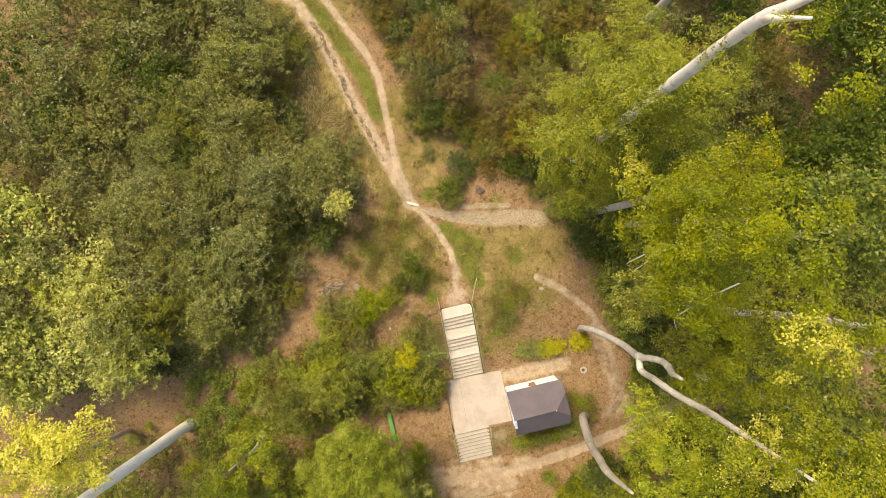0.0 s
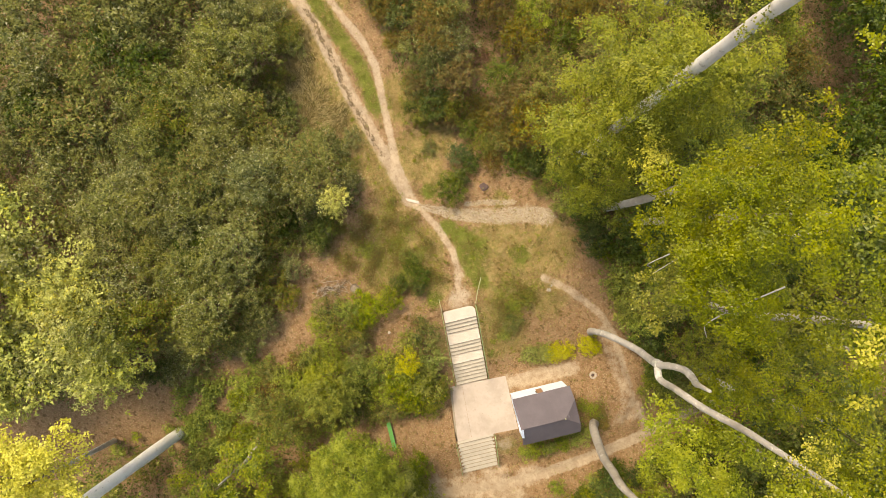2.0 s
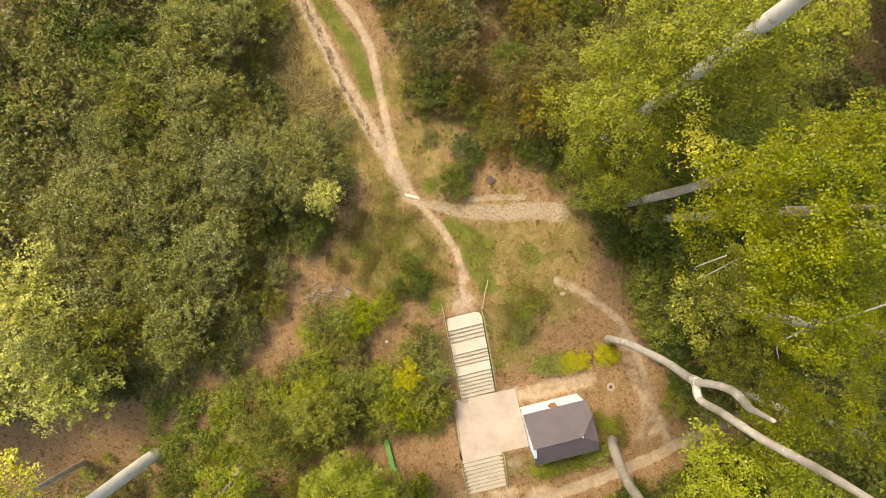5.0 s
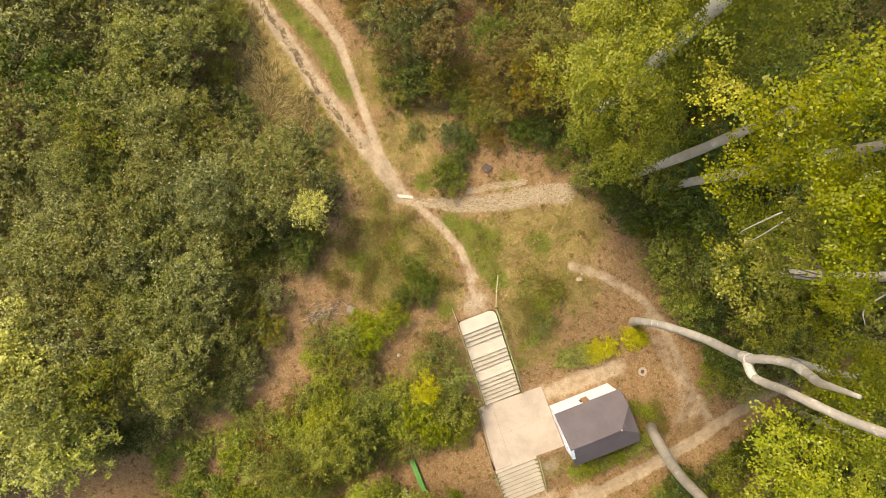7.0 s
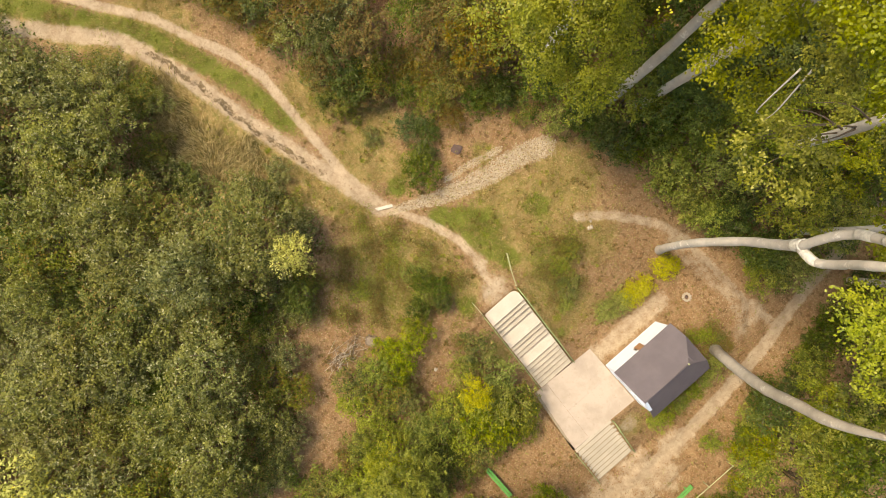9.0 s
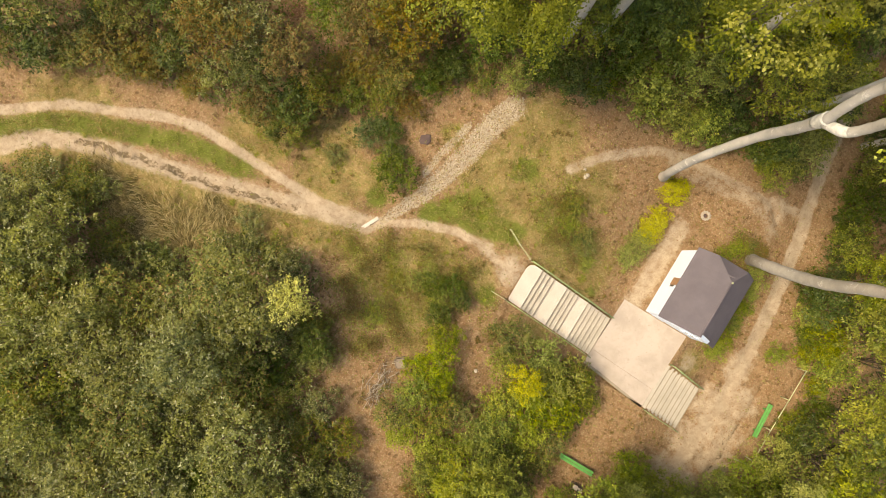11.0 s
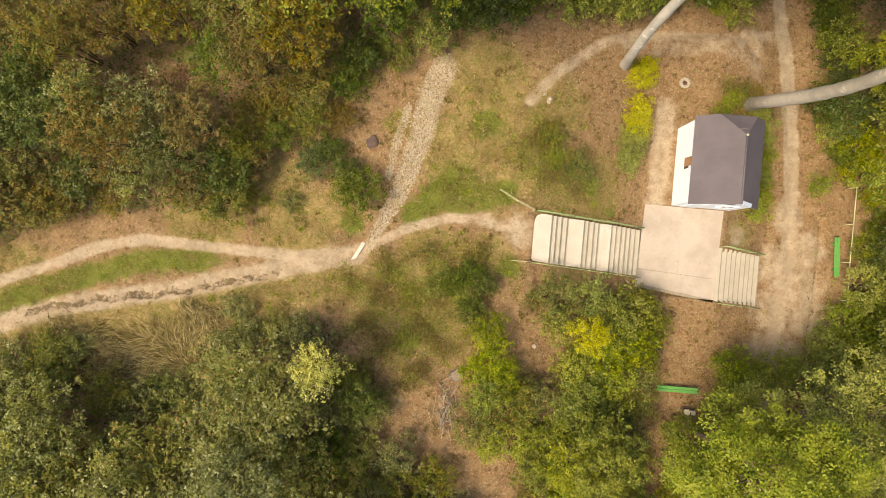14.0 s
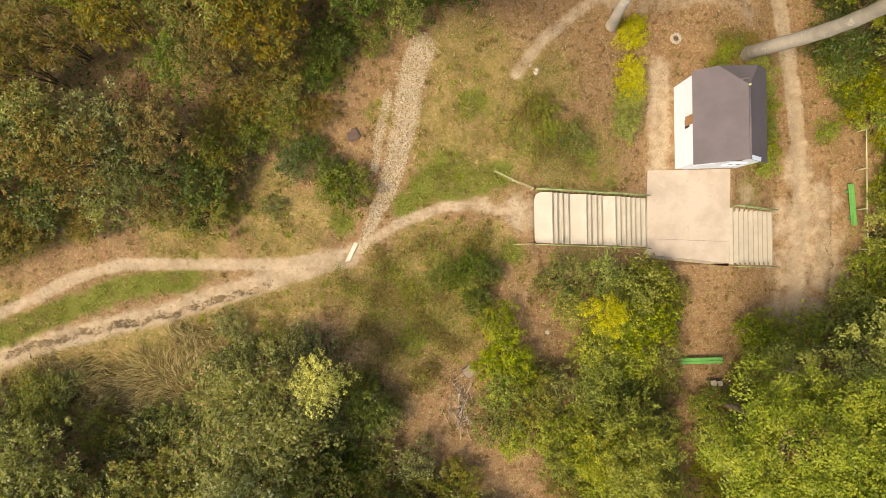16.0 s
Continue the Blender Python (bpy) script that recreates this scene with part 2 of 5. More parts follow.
def tube_arrays(points, radii, sides=8):
    """Rings round a line of points: verts and quads, closed at both ends."""
    pts = [Vector(p) for p in points]
    verts, faces = [], []
    side = Vector((1, 0.3, 0.1))
    for i, p in enumerate(pts):
        d = (pts[min(i + 1, len(pts) - 1)] - pts[max(i - 1, 0)]).normalized()
        a = d.cross(side).normalized()
        b = d.cross(a)
        for k in range(sides):
            w = 2 * math.pi * k / sides
            verts.append(p + float(radii[i]) * (math.cos(w) * a + math.sin(w) * b))
    for i in range(len(pts) - 1):
        for k in range(sides):
            j = (k + 1) % sides
            faces.append((i * sides + k, i * sides + j, (i + 1) * sides + j, (i + 1) * sides + k))
    faces.append(tuple(range(sides))[::-1])
    faces.append(tuple((len(pts) - 1) * sides + k for k in range(sides)))
    return verts, faces


def tubes(name, lines, mat, sides=6):
    """Several tubes in one mesh."""
    verts, faces = [], []
    for points, radii in lines:
        v, f = tube_arrays(points, radii, sides)
        faces += [tuple(i + len(verts) for i in q) for q in f]
        verts += v
    return mesh_from(name, verts, faces, mat, True)


def spline(points, steps=5):
    """A smooth line through the points (Catmull-Rom)."""
    p = [Vector(q) for q in points]
    p = [2 * p[0] - p[1], *p, 2 * p[-1] - p[-2]]
    out = []
    for i in range(1, len(p) - 2):
        for k in range(steps):
            t = k / steps
            out.append(0.5 * (2 * p[i] + (p[i + 1] - p[i - 1]) * t + (2 * p[i - 1] - 5 * p[i] + 4 * p[i + 1] - p[i + 2]) * t**2 + (3 * p[i] - p[i - 1] - 3 * p[i + 1] + p[i + 2]) * t**3))
    return out + [p[-2]]


def unit(v):
    return v / np.maximum(np.linalg.norm(v, axis=-1, keepdims=True), 1e-9)


def leaves_mesh(name, pos, nrm, size, mat, r, slim=0.62, along=None, ovate=False):
    """Small pointed leaves, each one face; along: which way they point; ovate: widest near the middle."""
    n = len(pos)
    nrm = unit(nrm)
    along = unit(np.cross(nrm, unit(r.normal(size=(n, 3))))) if along is None else unit(along - nrm * (along * nrm).sum(1, keepdims=True))
    across = np.cross(nrm, along)
    s = size[:, None]
    if ovate:
        verts = np.stack([pos - along * s * 0.5, pos - along * s * 0.05 - across * s * slim * 0.5, pos + along * s * 0.65, pos - along * s * 0.05 + across * s * slim * 0.5], 1).reshape(-1, 3)
        return quick_mesh(name, verts, np.arange(4 * n), 4, mat)
    verts = np.stack([pos - along * s * 0.4 + across * s * slim * 0.5, pos - along * s * 0.4 - across * s * slim * 0.5, pos + along * s * 0.7], 1).reshape(-1, 3)
    return quick_mesh(name, verts, np.arange(3 * n), 3, mat)


# ---- the lie of the land ----
HX = [-600, -60, -30, -17, -6.9, 0.0, 5.1, 8.4, 14, 40, 80, 600]
HZ = [8, 5, 3.7, 2.9, 2.33, -0.03, -0.03, -1.47, -1.6, -3.5, -5, -9]


def line_distance(x, y, points):
    d = np.full(np.shape(x), 1e9)
    for (ax, ay), (bx, by) in zip(points, points[1:]):
        ux, uy = bx - ax, by - ay
        t = np.clip(((x - ax) * ux + (y - ay) * uy) / (ux * ux + uy * uy), 0, 1)
        d = np.minimum(d, np.hypot(x - ax - t * ux, y - ay - t * uy))
    return d


RUT_N = [(-60, -18), (-44, -12), (-38.5, -8.2), (-35.5, -6.0), (-32.4, -4.7), (-30.5, -3.75), (-28.4, -3.15), (-25.8, -3.2), (-22.7, -3.25), (-20, -3.3), (-17.5, -2.95), (-16, -2.5)]
RUT_S = [(-60, -23), (-44, -16), (-38.5, -11), (-36, -8.7), (-34.3, -7.9), (-32.4, -7.25), (-30.5, -6.7), (-28.3, -6.2), (-25.8, -5.65), (-23.7, -5.0), (-20.9, -4.15), (-18.0, -3.35), (-16.6, -2.95)]
GULLY = [(-34.0, -7.7), (-32.6, -7.15), (-31.3, -6.95), (-30.4, -6.5), (-29.6, -6.6), (-28.5, -6.2), (-27.3, -6.2), (-26.5, -5.8), (-25.6, -5.85), (-25.0, -5.45), (-24.2, -5.4), (-23.6, -5.05), (-22.9, -5.05), (-22.3, -4.7), (-21.6, -4.7), (-20.9, -4.3)]
TRAIL = [(-16.8, -2.9), (-15.1, -1.9), (-13.8, -1.2), (-11.7, -0.45), (-9.8, -0.35), (-8.2, -0.8), (-6.7, -0.9)]
GRAVEL = [(-15.9, -2.2), (-14.6, 0.4), (-14.1, 2.1), (-13.6, 4.0), (-13.2, 6.4), (-12.6, 8.0)]
TRAIL_NE = [(-7.6, 6.6), (-6.1, 8.5), (-3.6, 10.7), (-1.0, 11.8), (2.1, 12.1), (5.2, 12.2), (7.6, 13.0)]
ROAD = [(6.5, 24), (7.8, 16.0), (9.0, 11.3), (9.6, 7.5), (10.0, 3.6), (10.2, -0.4), (9.8, -4.6), (9.3, -9), (8.5, -16)]
BANK = [(-3.8, 11.4), (-1.7, 11.9), (0.9, 12.2), (3.4, 12.5), (5.7, 12.4), (6.9, 11.4)]
WHEEL_A = [(9.2, 9.0), (9.9, 5.0), (10.0, 1.5), (10.3, -1.5), (10.7, -4.5), (10.6, -8.0)]
WHEEL_B = [(12.0, 1.8), (12.1, -1.0), (12.0, -3.5), (11.8, -6.5)]


def ground_z(x, y):
    x, y = np.asarray(x, float), np.asarray(y, float)
    z = np.interp(x, HX, HZ)
    soft = sum(np.interp(x + o, HX, HZ) for o in (-1.2, -0.6, 0.6, 1.2)) / 4
    near = (np.abs(y + 1.5) < 4.2) & (x > -7.5) & (x < 9)
    z = np.where(near, z, 0.3 * z + 0.7 * soft)
    lump = 0.07 * np.sin(x * 1.3 + 2 * np.sin(y * 0.7)) * np.sin(y * 1.1 + 1.7 * np.sin(x * 0.6)) + 0.04 * np.sin(3.1 * x + y) * np.sin(2.7 * y - x)
    flat = (x > -7.3) & (x < 8.7) & (y > -4.4) & (y < 7.2)
    z = z + np.where(flat, 0.0, lump)
    for line, deep, wide in ((RUT_N, 0.10, 0.5), (RUT_S, 0.10, 0.6), (GULLY, 0.2, 0.13), (TRAIL, 0.07, 0.5), (BANK, 0.16, 0.28), (WHEEL_A, 0.07, 0.25), (WHEEL_B, 0.12, 0.14)):
        ragged = 0.5 + 0.5 * np.sin(3.1 * x + 2 * np.sin(5.3 * x)) if line is GULLY else 1.0
        z = z - deep * ragged * np.exp(-(line_distance(x, y, line) / wide) ** 2)
    # under stairs and slab the soil stays below them
    return z - np.where(((x > -6.7) & (x < 0.1) & (y > -2.75 - 0.05 * x) & (y < -0.05 - 0.043 * x)) | ((x > 0.1) & (x < 8.2) & (y > -3.85) & (y < -0.9)) | ((x > 0.3) & (x < 5.0) & (y > -3.3) & (y < 1.6)), 0.25, 0.0)


def gz(x, y):
    return float(ground_z(x, y))


def steps_between(lo, hi, fine_lo, fine_hi, step):
    """Grid lines: even in the middle, wider and wider outside."""
    mid = np.arange(fine_lo, fine_hi + 1e-6, step)
    grow = step * 1.35 ** np.arange(1, 40)
    left = fine_lo - np.cumsum(grow)
    right = fine_hi + np.cumsum(grow)
    return np.concatenate([left[left > lo][::-1], mid, right[right < hi]])


gx, gy = steps_between(-600, 600, -40, 18, 0.19), steps_between(-600, 600, -24, 17, 0.19)
gy = np.sort(np.concatenate([gy, np.arange(-8.96, -2.9, 0.16) + 0.04]))
X, Y = np.meshgrid(gx, gy)
nx, ny = len(gx), len(gy)
corner = (np.arange(ny - 1)[:, None] * nx + np.arange(nx - 1)).ravel()
ground_me = quick_mesh("ground", np.stack([X, Y, ground_z(X, Y)], -1).reshape(-1, 3), np.stack([corner, corner + 1, corner + nx + 1, corner + nx], 1).ravel(), 4, None)
ground_me.materials.clear()
ground_me.shade_smooth()


def blobs(x, y, spots):
    """1 inside soft discs (x, y, radius), falling to 0 beyond."""
    out = np.zeros(np.shape(x))
    for a, b, r in spots:
        out = np.maximum(out, np.clip(1.5 - np.hypot(x - a, y - b) / r, 0, 1))
    return out


def near_line(x, y, line, wide):
    return np.clip(1.5 - line_distance(x, y, line) / wide, 0, 1)


def cover(x, y):
    """How far the soil, the gravel, the green grass and the dry grass cover a place, each 0 to 1."""
    soil = np.maximum.reduce([0.85 * near_line(x, y, RUT_N, 0.36), 0.85 * near_line(x, y, RUT_S, 0.62), 0.72 * near_line(x, y, TRAIL, 0.36), 0.7 * near_line(x, y, TRAIL_NE, 0.4),
                              1.15 * near_line(x, y, ROAD, 0.5), 0.70 * blobs(x, y, [(9.6, -1.5, 1.9), (9.4, -4.2, 2.0), (9.9, 1.5, 1.2), (8.9, -6.8, 1.4), (11.0, -3, 2.3), (11.3, -0.4, 1.7), (11.6, -4.8, 1.7), (10.4, -7.0, 1.8), (9.9, 2.6, 1.0), (-7.6, -0.8, 1.1), (-9.6, -0.3, 0.6), (-18, -3.2, 0.8)]),
                              0.74 * near_line(x, y, [(0.9, 1.0), (1.0, 7.6)], 0.8), 0.6 * blobs(x, y, [(6.3, 0.2, 0.9), (6.0, 12.0, 1.5)]), 0.55 * near_line(x, y, [(a, b - 0.9) for a, b in BANK[1:]], 0.7)])
    stones = np.clip(1.5 - line_distance(x, y, GRAVEL) / np.interp(y, [-2.2, 0.4, 4, 8], [0.24, 0.46, 0.64, 0.68]), 0, 1)
    stones = np.maximum(stones, 0.72 * near_line(x, y, [(-15.2, 1.6), (-14.9, 3.6), (-14.4, 5.6)], 0.26))
    green = np.maximum(blobs(x, y, [(-11.2, 1.2, 1.5), (-12.6, 0.5, 1.0), (-9.7, 0.9, 0.9), (-10.0, 5.0, 0.9), (-13.6, -0.3, 0.8), (-8.6, 1.3, 0.8), (-17.0, -1.2, 0.7), (-8.0, -2.9, 0.7)]),
                       np.maximum(0.74 * near_line(x, y, [(-44, -14), (-36, -7.6), (-34.3, -6.8), (-32.4, -5.9), (-30.5, -5.2), (-28.6, -4.5), (-26.7, -4.1), (-24.8, -3.95)], 0.8), 0.6 * blobs(x, y, [(-13, -7, 1.4), (-6.5, 3.0, 1.4), (-13.5, -4.9, 0.9)])))
    dry = np.maximum(blobs(x, y, [(-28, -8.8, 2.6), (-32.5, -9, 2.2), (-25, -8.2, 1.6), (-10.2, 3.2, 3.6), (-10, 7.5, 2.6), (-7.5, 3.4, 2.6), (-12.4, -3, 2.2), (-20, -1.6, 2.4), (-25, -2, 2.2), (-35, -7, 3.2), (-9, -2.3, 1.3), (-18, -0.6, 1.2), (-5.5, 1.4, 1.6), (-2.3, 0.9, 0.9), (-4, -3.6, 1.0), (-14.9, 4.6, 0.8), (-17.5, -0.2, 0.9), (-15, -5, 2.0), (-11, -6.5, 2.0), (-3.5, 2.2, 2.2), (-6, 6.5, 2.0), (-21, 0.5, 1.6), (6.5, 0.3, 1.0)]),
                     near_line(x, y, [(-44, -14), (-36, -9), (-30, -7.3), (-23, -6.2), (-18, -4.6)], 1.3))
    return soil, stones, green, dry


C = [c.ravel() for c in cover(X, Y)]
layer = ground_me.color_attributes.new("cover", "FLOAT_COLOR", "POINT")
layer.data.foreach_set("color", np.stack(C, 1).astype(np.float32).ravel())
# gully shade painted into the soil; wheel rut and bank are darkened likewise
shade_layer = ground_me.attributes.new("hollow_shade", "FLOAT", "POINT")
shade_layer.data.foreach_set("value", np.maximum(np.clip(1.4 - line_distance(X, Y, GULLY) / 0.2, 0, 0.62), np.clip(1.2 - line_distance(X, Y, WHEEL_B) / 0.14, 0, 0.5), np.clip(1.2 - line_distance(X, Y, BANK) / 0.22, 0, 0.55)).astype(np.float32).ravel())


def ground_material():
    m, n, l, p = material("forest_floor")
    at = n.new("ShaderNodeAttribute")
    at.attribute_name = "cover"
    sep = n.new("ShaderNodeSeparateColor")
    l.new(at.outputs["Color"], sep.inputs[0])
    big, mid, fine = noise_at(n, l, 0.22, 5.0), noise_at(n, l, 1.6, 8.0, 0.7), noise_at(n, l, 13.0, 8.0, 0.75)
    tiny = noise_at(n, l, 45.0, 4.0, 0.7)

    patchy = noise_at(n, l, 5.0, 6.0, 0.7)

    def mask(s, spread=1.0):
        moved = s
        for f, k in ((mid, spread), (patchy, 0.8 * spread), (fine, 0.7)):
            moved = math_node(n, l, "ADD", moved, math_node(n, l, "MULTIPLY", math_node(n, l, "SUBTRACT", f, 0.5), k))
        return ramp(n, l, moved, 0.34, 0.78)

    litter = mixer(n, l, (0.32, 0.19, 0.105), (0.43, 0.285, 0.17), ramp(n, l, mid, 0.35, 0.65))
    litter = mixer(n, l, litter, (0.17, 0.10, 0.05), ramp(n, l, fine, 0.52, 0.72))
    litter = mixer(n, l, litter, (0.47, 0.32, 0.19), ramp(n, l, tiny, 0.6, 0.75))
    litter = mixer(n, l, litter, (0.26, 0.22, 0.08), math_node(n, l, "MULTIPLY", ramp(n, l, patchy, 0.5, 0.62), 0.55))
    straw = mixer(n, l, (0.42, 0.30, 0.14), (0.33, 0.26, 0.095), ramp(n, l, mid, 0.35, 0.65))
    straw = mixer(n, l, straw, (0.50, 0.38, 0.19), ramp(n, l, fine, 0.52, 0.7))
    straw = mixer(n, l, straw, (0.20, 0.14, 0.06), ramp(n, l, tiny, 0.55, 0.72))
    grass = mixer(n, l, (0.16, 0.195, 0.035), (0.26, 0.26, 0.065), ramp(n, l, fine, 0.4, 0.65))
    soil = mixer(n, l, (0.498, 0.383, 0.28), (0.63, 0.51, 0.385), ramp(n, l, mid, 0.35, 0.65))
    soil = mixer(n, l, soil, (0.36, 0.245, 0.17), math_node(n, l, "MULTIPLY", ramp(n, l, patchy, 0.5, 0.66), 0.6))
    soil = mixer(n, l, soil, (0.69, 0.568, 0.43), ramp(n, l, fine, 0.56, 0.7))
    rubble = mixer(n, l, (0.36, 0.28, 0.17), (0.62, 0.52, 0.36), ramp(n, l, fine, 0.4, 0.6))
    tuft = noise_at(n, l, 7.5, 3.0, 0.6)
    clump = noise_at(n, l, 2.6, 5.0, 0.65)
    litter = mixer(n, l, litter, (0.50, 0.345, 0.22), math_node(n, l, "MULTIPLY", ramp(n, l, tuft, 0.53, 0.62), 0.85))
    litter = mixer(n, l, litter, (0.15, 0.095, 0.045), math_node(n, l, "MULTIPLY", ramp(n, l, clump, 0.53, 0.64), 0.75))
    straw = mixer(n, l, straw, (0.56, 0.43, 0.23), math_node(n, l, "MULTIPLY", ramp(n, l, tuft, 0.53, 0.64), 0.8))
    straw = mixer(n, l, straw, (0.18, 0.19, 0.045), math_node(n, l, "MULTIPLY", ramp(n, l, clump, 0.47, 0.60), 0.6))
    c = mixer(n, l, litter, straw, mask(at.outputs["Alpha"]))
    c = mixer(n, l, c, grass, mask(sep.outputs[2]))
    c = mixer(n, l, c, soil, mask(sep.outputs[0], 0.95))
    # painted shade of the hollows: a darker soil colour
    shade_at = n.new("ShaderNodeAttribute")
    shade_at.attribute_name = "hollow_shade"
    c = mixer(n, l, c, (0.17, 0.12, 0.065), math_node(n, l, "MULTIPLY", mask(shade_at.outputs["Fac"], 2.4), 0.85))
    c = mixer(n, l, c, rubble, mask(sep.outputs[1], 1.1))
    c = mixer(n, l, c, (0.85, 0.825, 0.74), 1.0, "MULTIPLY")
    l.new(c, p.inputs["Base Color"])
    p.inputs["Roughness"].default_value = 0.95
    p.inputs["Specular IOR Level"].default_value = 0.15
    bumped(n, l, p, math_node(n, l, "ADD", fine, tiny), 0.7, 0.06)
    return m


ground_me.materials.append(ground_material())
tagged(new("ground", ground_me), "sloping forest clearing of leaf litter, dry grass and bare soil", "ground", kind="structure")

# ---- stairs and landing ----
STAIR = thing("upper_staircase", 0, 0, 0, "pale concrete outdoor stairs in three flights on the slope", "stairs")
UP = [-5.76, -5.46, -5.13, -4.78, -3.76, -3.47, -3.11, -2.79, -1.97, -1.64, -1.30, -0.97, -0.65, -0.30, 0.05]


def stair_y(x):
    """The two sides of the upper stairs, which run a little askew."""
    return -2.78 - 0.052 * x, 0.0 - 0.043 * x


def tread_piece(x0, x1, top, sides, nose, parent, mat, number):
    a, b = sides(x0), sides(x1)
    slab = [(x0, a[0]), (x1 - nose, b[0]), (x1 - nose, b[1]), (x0, a[1])]
    if number == 0 and sides is stair_y:
        slab = [(x0 + 0.12, a[0]), *slab[1:3], (x0 + 0.4, a[1]), (x0 + 0.13, a[1] - 0.12), (x0, a[1] - 0.42), (x0, a[0] + 0.12)]
    p = part("tread" if x1 - x0 < 0.6 else "stair_landing", prism(slab, top - 0.45, top), mat, parent)
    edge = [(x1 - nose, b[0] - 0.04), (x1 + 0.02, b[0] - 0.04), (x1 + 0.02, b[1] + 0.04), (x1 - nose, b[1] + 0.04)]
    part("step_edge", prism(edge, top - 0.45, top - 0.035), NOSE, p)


edges = [-6.75, *UP]
for i, (x0, x1) in enumerate(zip(edges, edges[1:])):
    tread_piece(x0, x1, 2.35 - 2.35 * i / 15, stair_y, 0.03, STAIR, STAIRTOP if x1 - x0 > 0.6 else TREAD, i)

LOWER = thing("lower_staircase", 0, 0, 0, "short flight of concrete steps down to the dirt road", "stairs")
DOWN = [5.2, 5.6, 5.98, 6.34, 6.73, 7.11, 7.47, 7.84, 8.24]


def lower_y(x):
    return -3.90 - 0.05 * (x - 4.9), -0.62 - 0.08 * (x - 4.9)


edges = [4.93, *DOWN]
for i, (x0, x1) in enumerate(zip(edges, edges[1:])):
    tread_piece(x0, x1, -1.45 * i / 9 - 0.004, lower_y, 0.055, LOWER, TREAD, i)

landing = tagged(new("landing"), "broad sand-coloured concrete landing beside the hut", "landing", kind="structure")
SLABS = [[(0.08, -2.32), (2.55, -2.45), (2.58, 1.62), (0.26, 1.62)], [(2.555, -2.45), (4.92, -2.58), (5.06, 1.62), (2.585, 1.62)],
         [(0.08, -3.25), (4.90, -3.86), (4.92, -2.592), (0.08, -2.332)]]
for outline in SLABS:
    part("slab", prism(outline, -0.3, 0.0), CONCRETE, landing)
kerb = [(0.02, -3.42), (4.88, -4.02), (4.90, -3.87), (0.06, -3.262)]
part("kerb", prism(kerb, -0.5, -0.03), NOSE, landing, "dark strip along the edge of the landing")


def handrail(name, line, tall, mat, label, thick=0.028):
    """A pipe rail on posts along a line of ground points."""
    t = thing(name, 0, 0, 0, label, "handrail", "rails of the stairs")
    tops = [(x, y, z + tall) for x, y, z in line]
    part("rail", tubes("rail", [(tops, [thick] * len(tops))], mat), mat, t)
    mid = [(x, y, z + tall * 0.5) for x, y, z in line]
    part("lower_rail", tubes("lower_rail", [(mid, [0.7 * thick] * len(mid))], mat), mat, t)
    for (x, y, z), top in zip(line, tops):
        part("post", tubes("post", [([(x, y, z - 0.25), top], [thick, thick])], mat), mat, t)
    return t


def along_stairs(side, out):
    pts = []
    for x in (-6.7, -5.5, -4.3, -3.1, -2.0, -1.0, 0.0):
        i = sum(1 for u in UP if u < x)
        pts.append((x, stair_y(x)[side] + out, 2.35 - 2.35 * i / 15))
    return pts


handrail("handrail", along_stairs(1, 0.10), 0.85, RAILGREEN, "faded green pipe handrail beside the upper stairs")
handrail("handrail", along_stairs(0, -0.10), 0.85, RAILGREEN, "faded green pipe handrail beside the upper stairs")
for side, out in ((1, 0.1), (0, -0.1)):
    pts = [(x, lower_y(x)[side] + out, -1.45 * min(max((x - 5.2) / 3.04, 0), 1)) for x in (5.1, 6.2, 7.3, 8.2)]
    handrail("handrail", pts, 0.8, RAILGREEN, "faded green pipe handrail beside the lower steps")
handrail("guide_rail", [(-8.9, 1.35, gz(-8.9, 1.35)), (-7.9, 0.85, gz(-7.9, 0.85)), (-6.9, 0.42, 2.35)], 0.8, PALE, "pale yellowed pipe rail leading to the stairs", 0.019)
handrail("guide_rail", [(-7.9, -2.5, gz(-7.9, -2.5)), (-6.85, -2.5, 2.35)], 0.8, PALE, "pale yellowed pipe rail leading to the stairs", 0.019)

# ---- the hut ----
HUT = thing("hut", 0, 0, 0, "small white-plastered hut with a dark felt roof", "hut")
WX0, WX1, WY0, WY1, EAVE, RIDGE, RX = 1.86, 5.45, 1.68, 6.40, 2.58, 4.38, 3.78
slope = (RIDGE - EAVE) / (RX - 1.72)


def gable(y0, y1, peak):
    """An end wall between y0 and y1 with its gable, cut off level at the peak."""
    bm = bmesh.new()
    cut = (RIDGE - peak) / slope
    top = EAVE + (WX0 - 1.72) * slope - 0.1
    out = [(WX0, -0.4), (WX1, -1.0), (WX1, top), (RX + cut, peak - 0.1), (RX - cut, peak - 0.1), (WX0, top)]
    if cut < 0.01:
        out = out[:3] + [(RX, peak - 0.1)] + out[5:]
    a, b = [bm.verts.new((x, y0, z)) for x, z in out], [bm.verts.new((x, y1, z)) for x, z in out]
    bm.faces.new(a)
    bm.faces.new(b[::-1])
    for i in range(len(out)):
        j = (i + 1) % len(out)
        bm.faces.new((a[j], a[i], b[i], b[j]))
    bmesh.ops.recalc_face_normals(bm, faces=bm.faces[:])
    return bm


part("wall_west", box(WX0, WX0 + 0.25, WY0 + 0.25, WY1 - 0.25, -0.4, EAVE + 0.02), WHITE, HUT)
part("wall_east", box(WX1 - 0.25, WX1, WY0 + 0.25, WY1 - 0.25, -1.0, EAVE + 0.02), WHITE, HUT)
south_wall = part("wall_south", gable(WY0, WY0 + 0.25, RIDGE), WHITE, HUT)
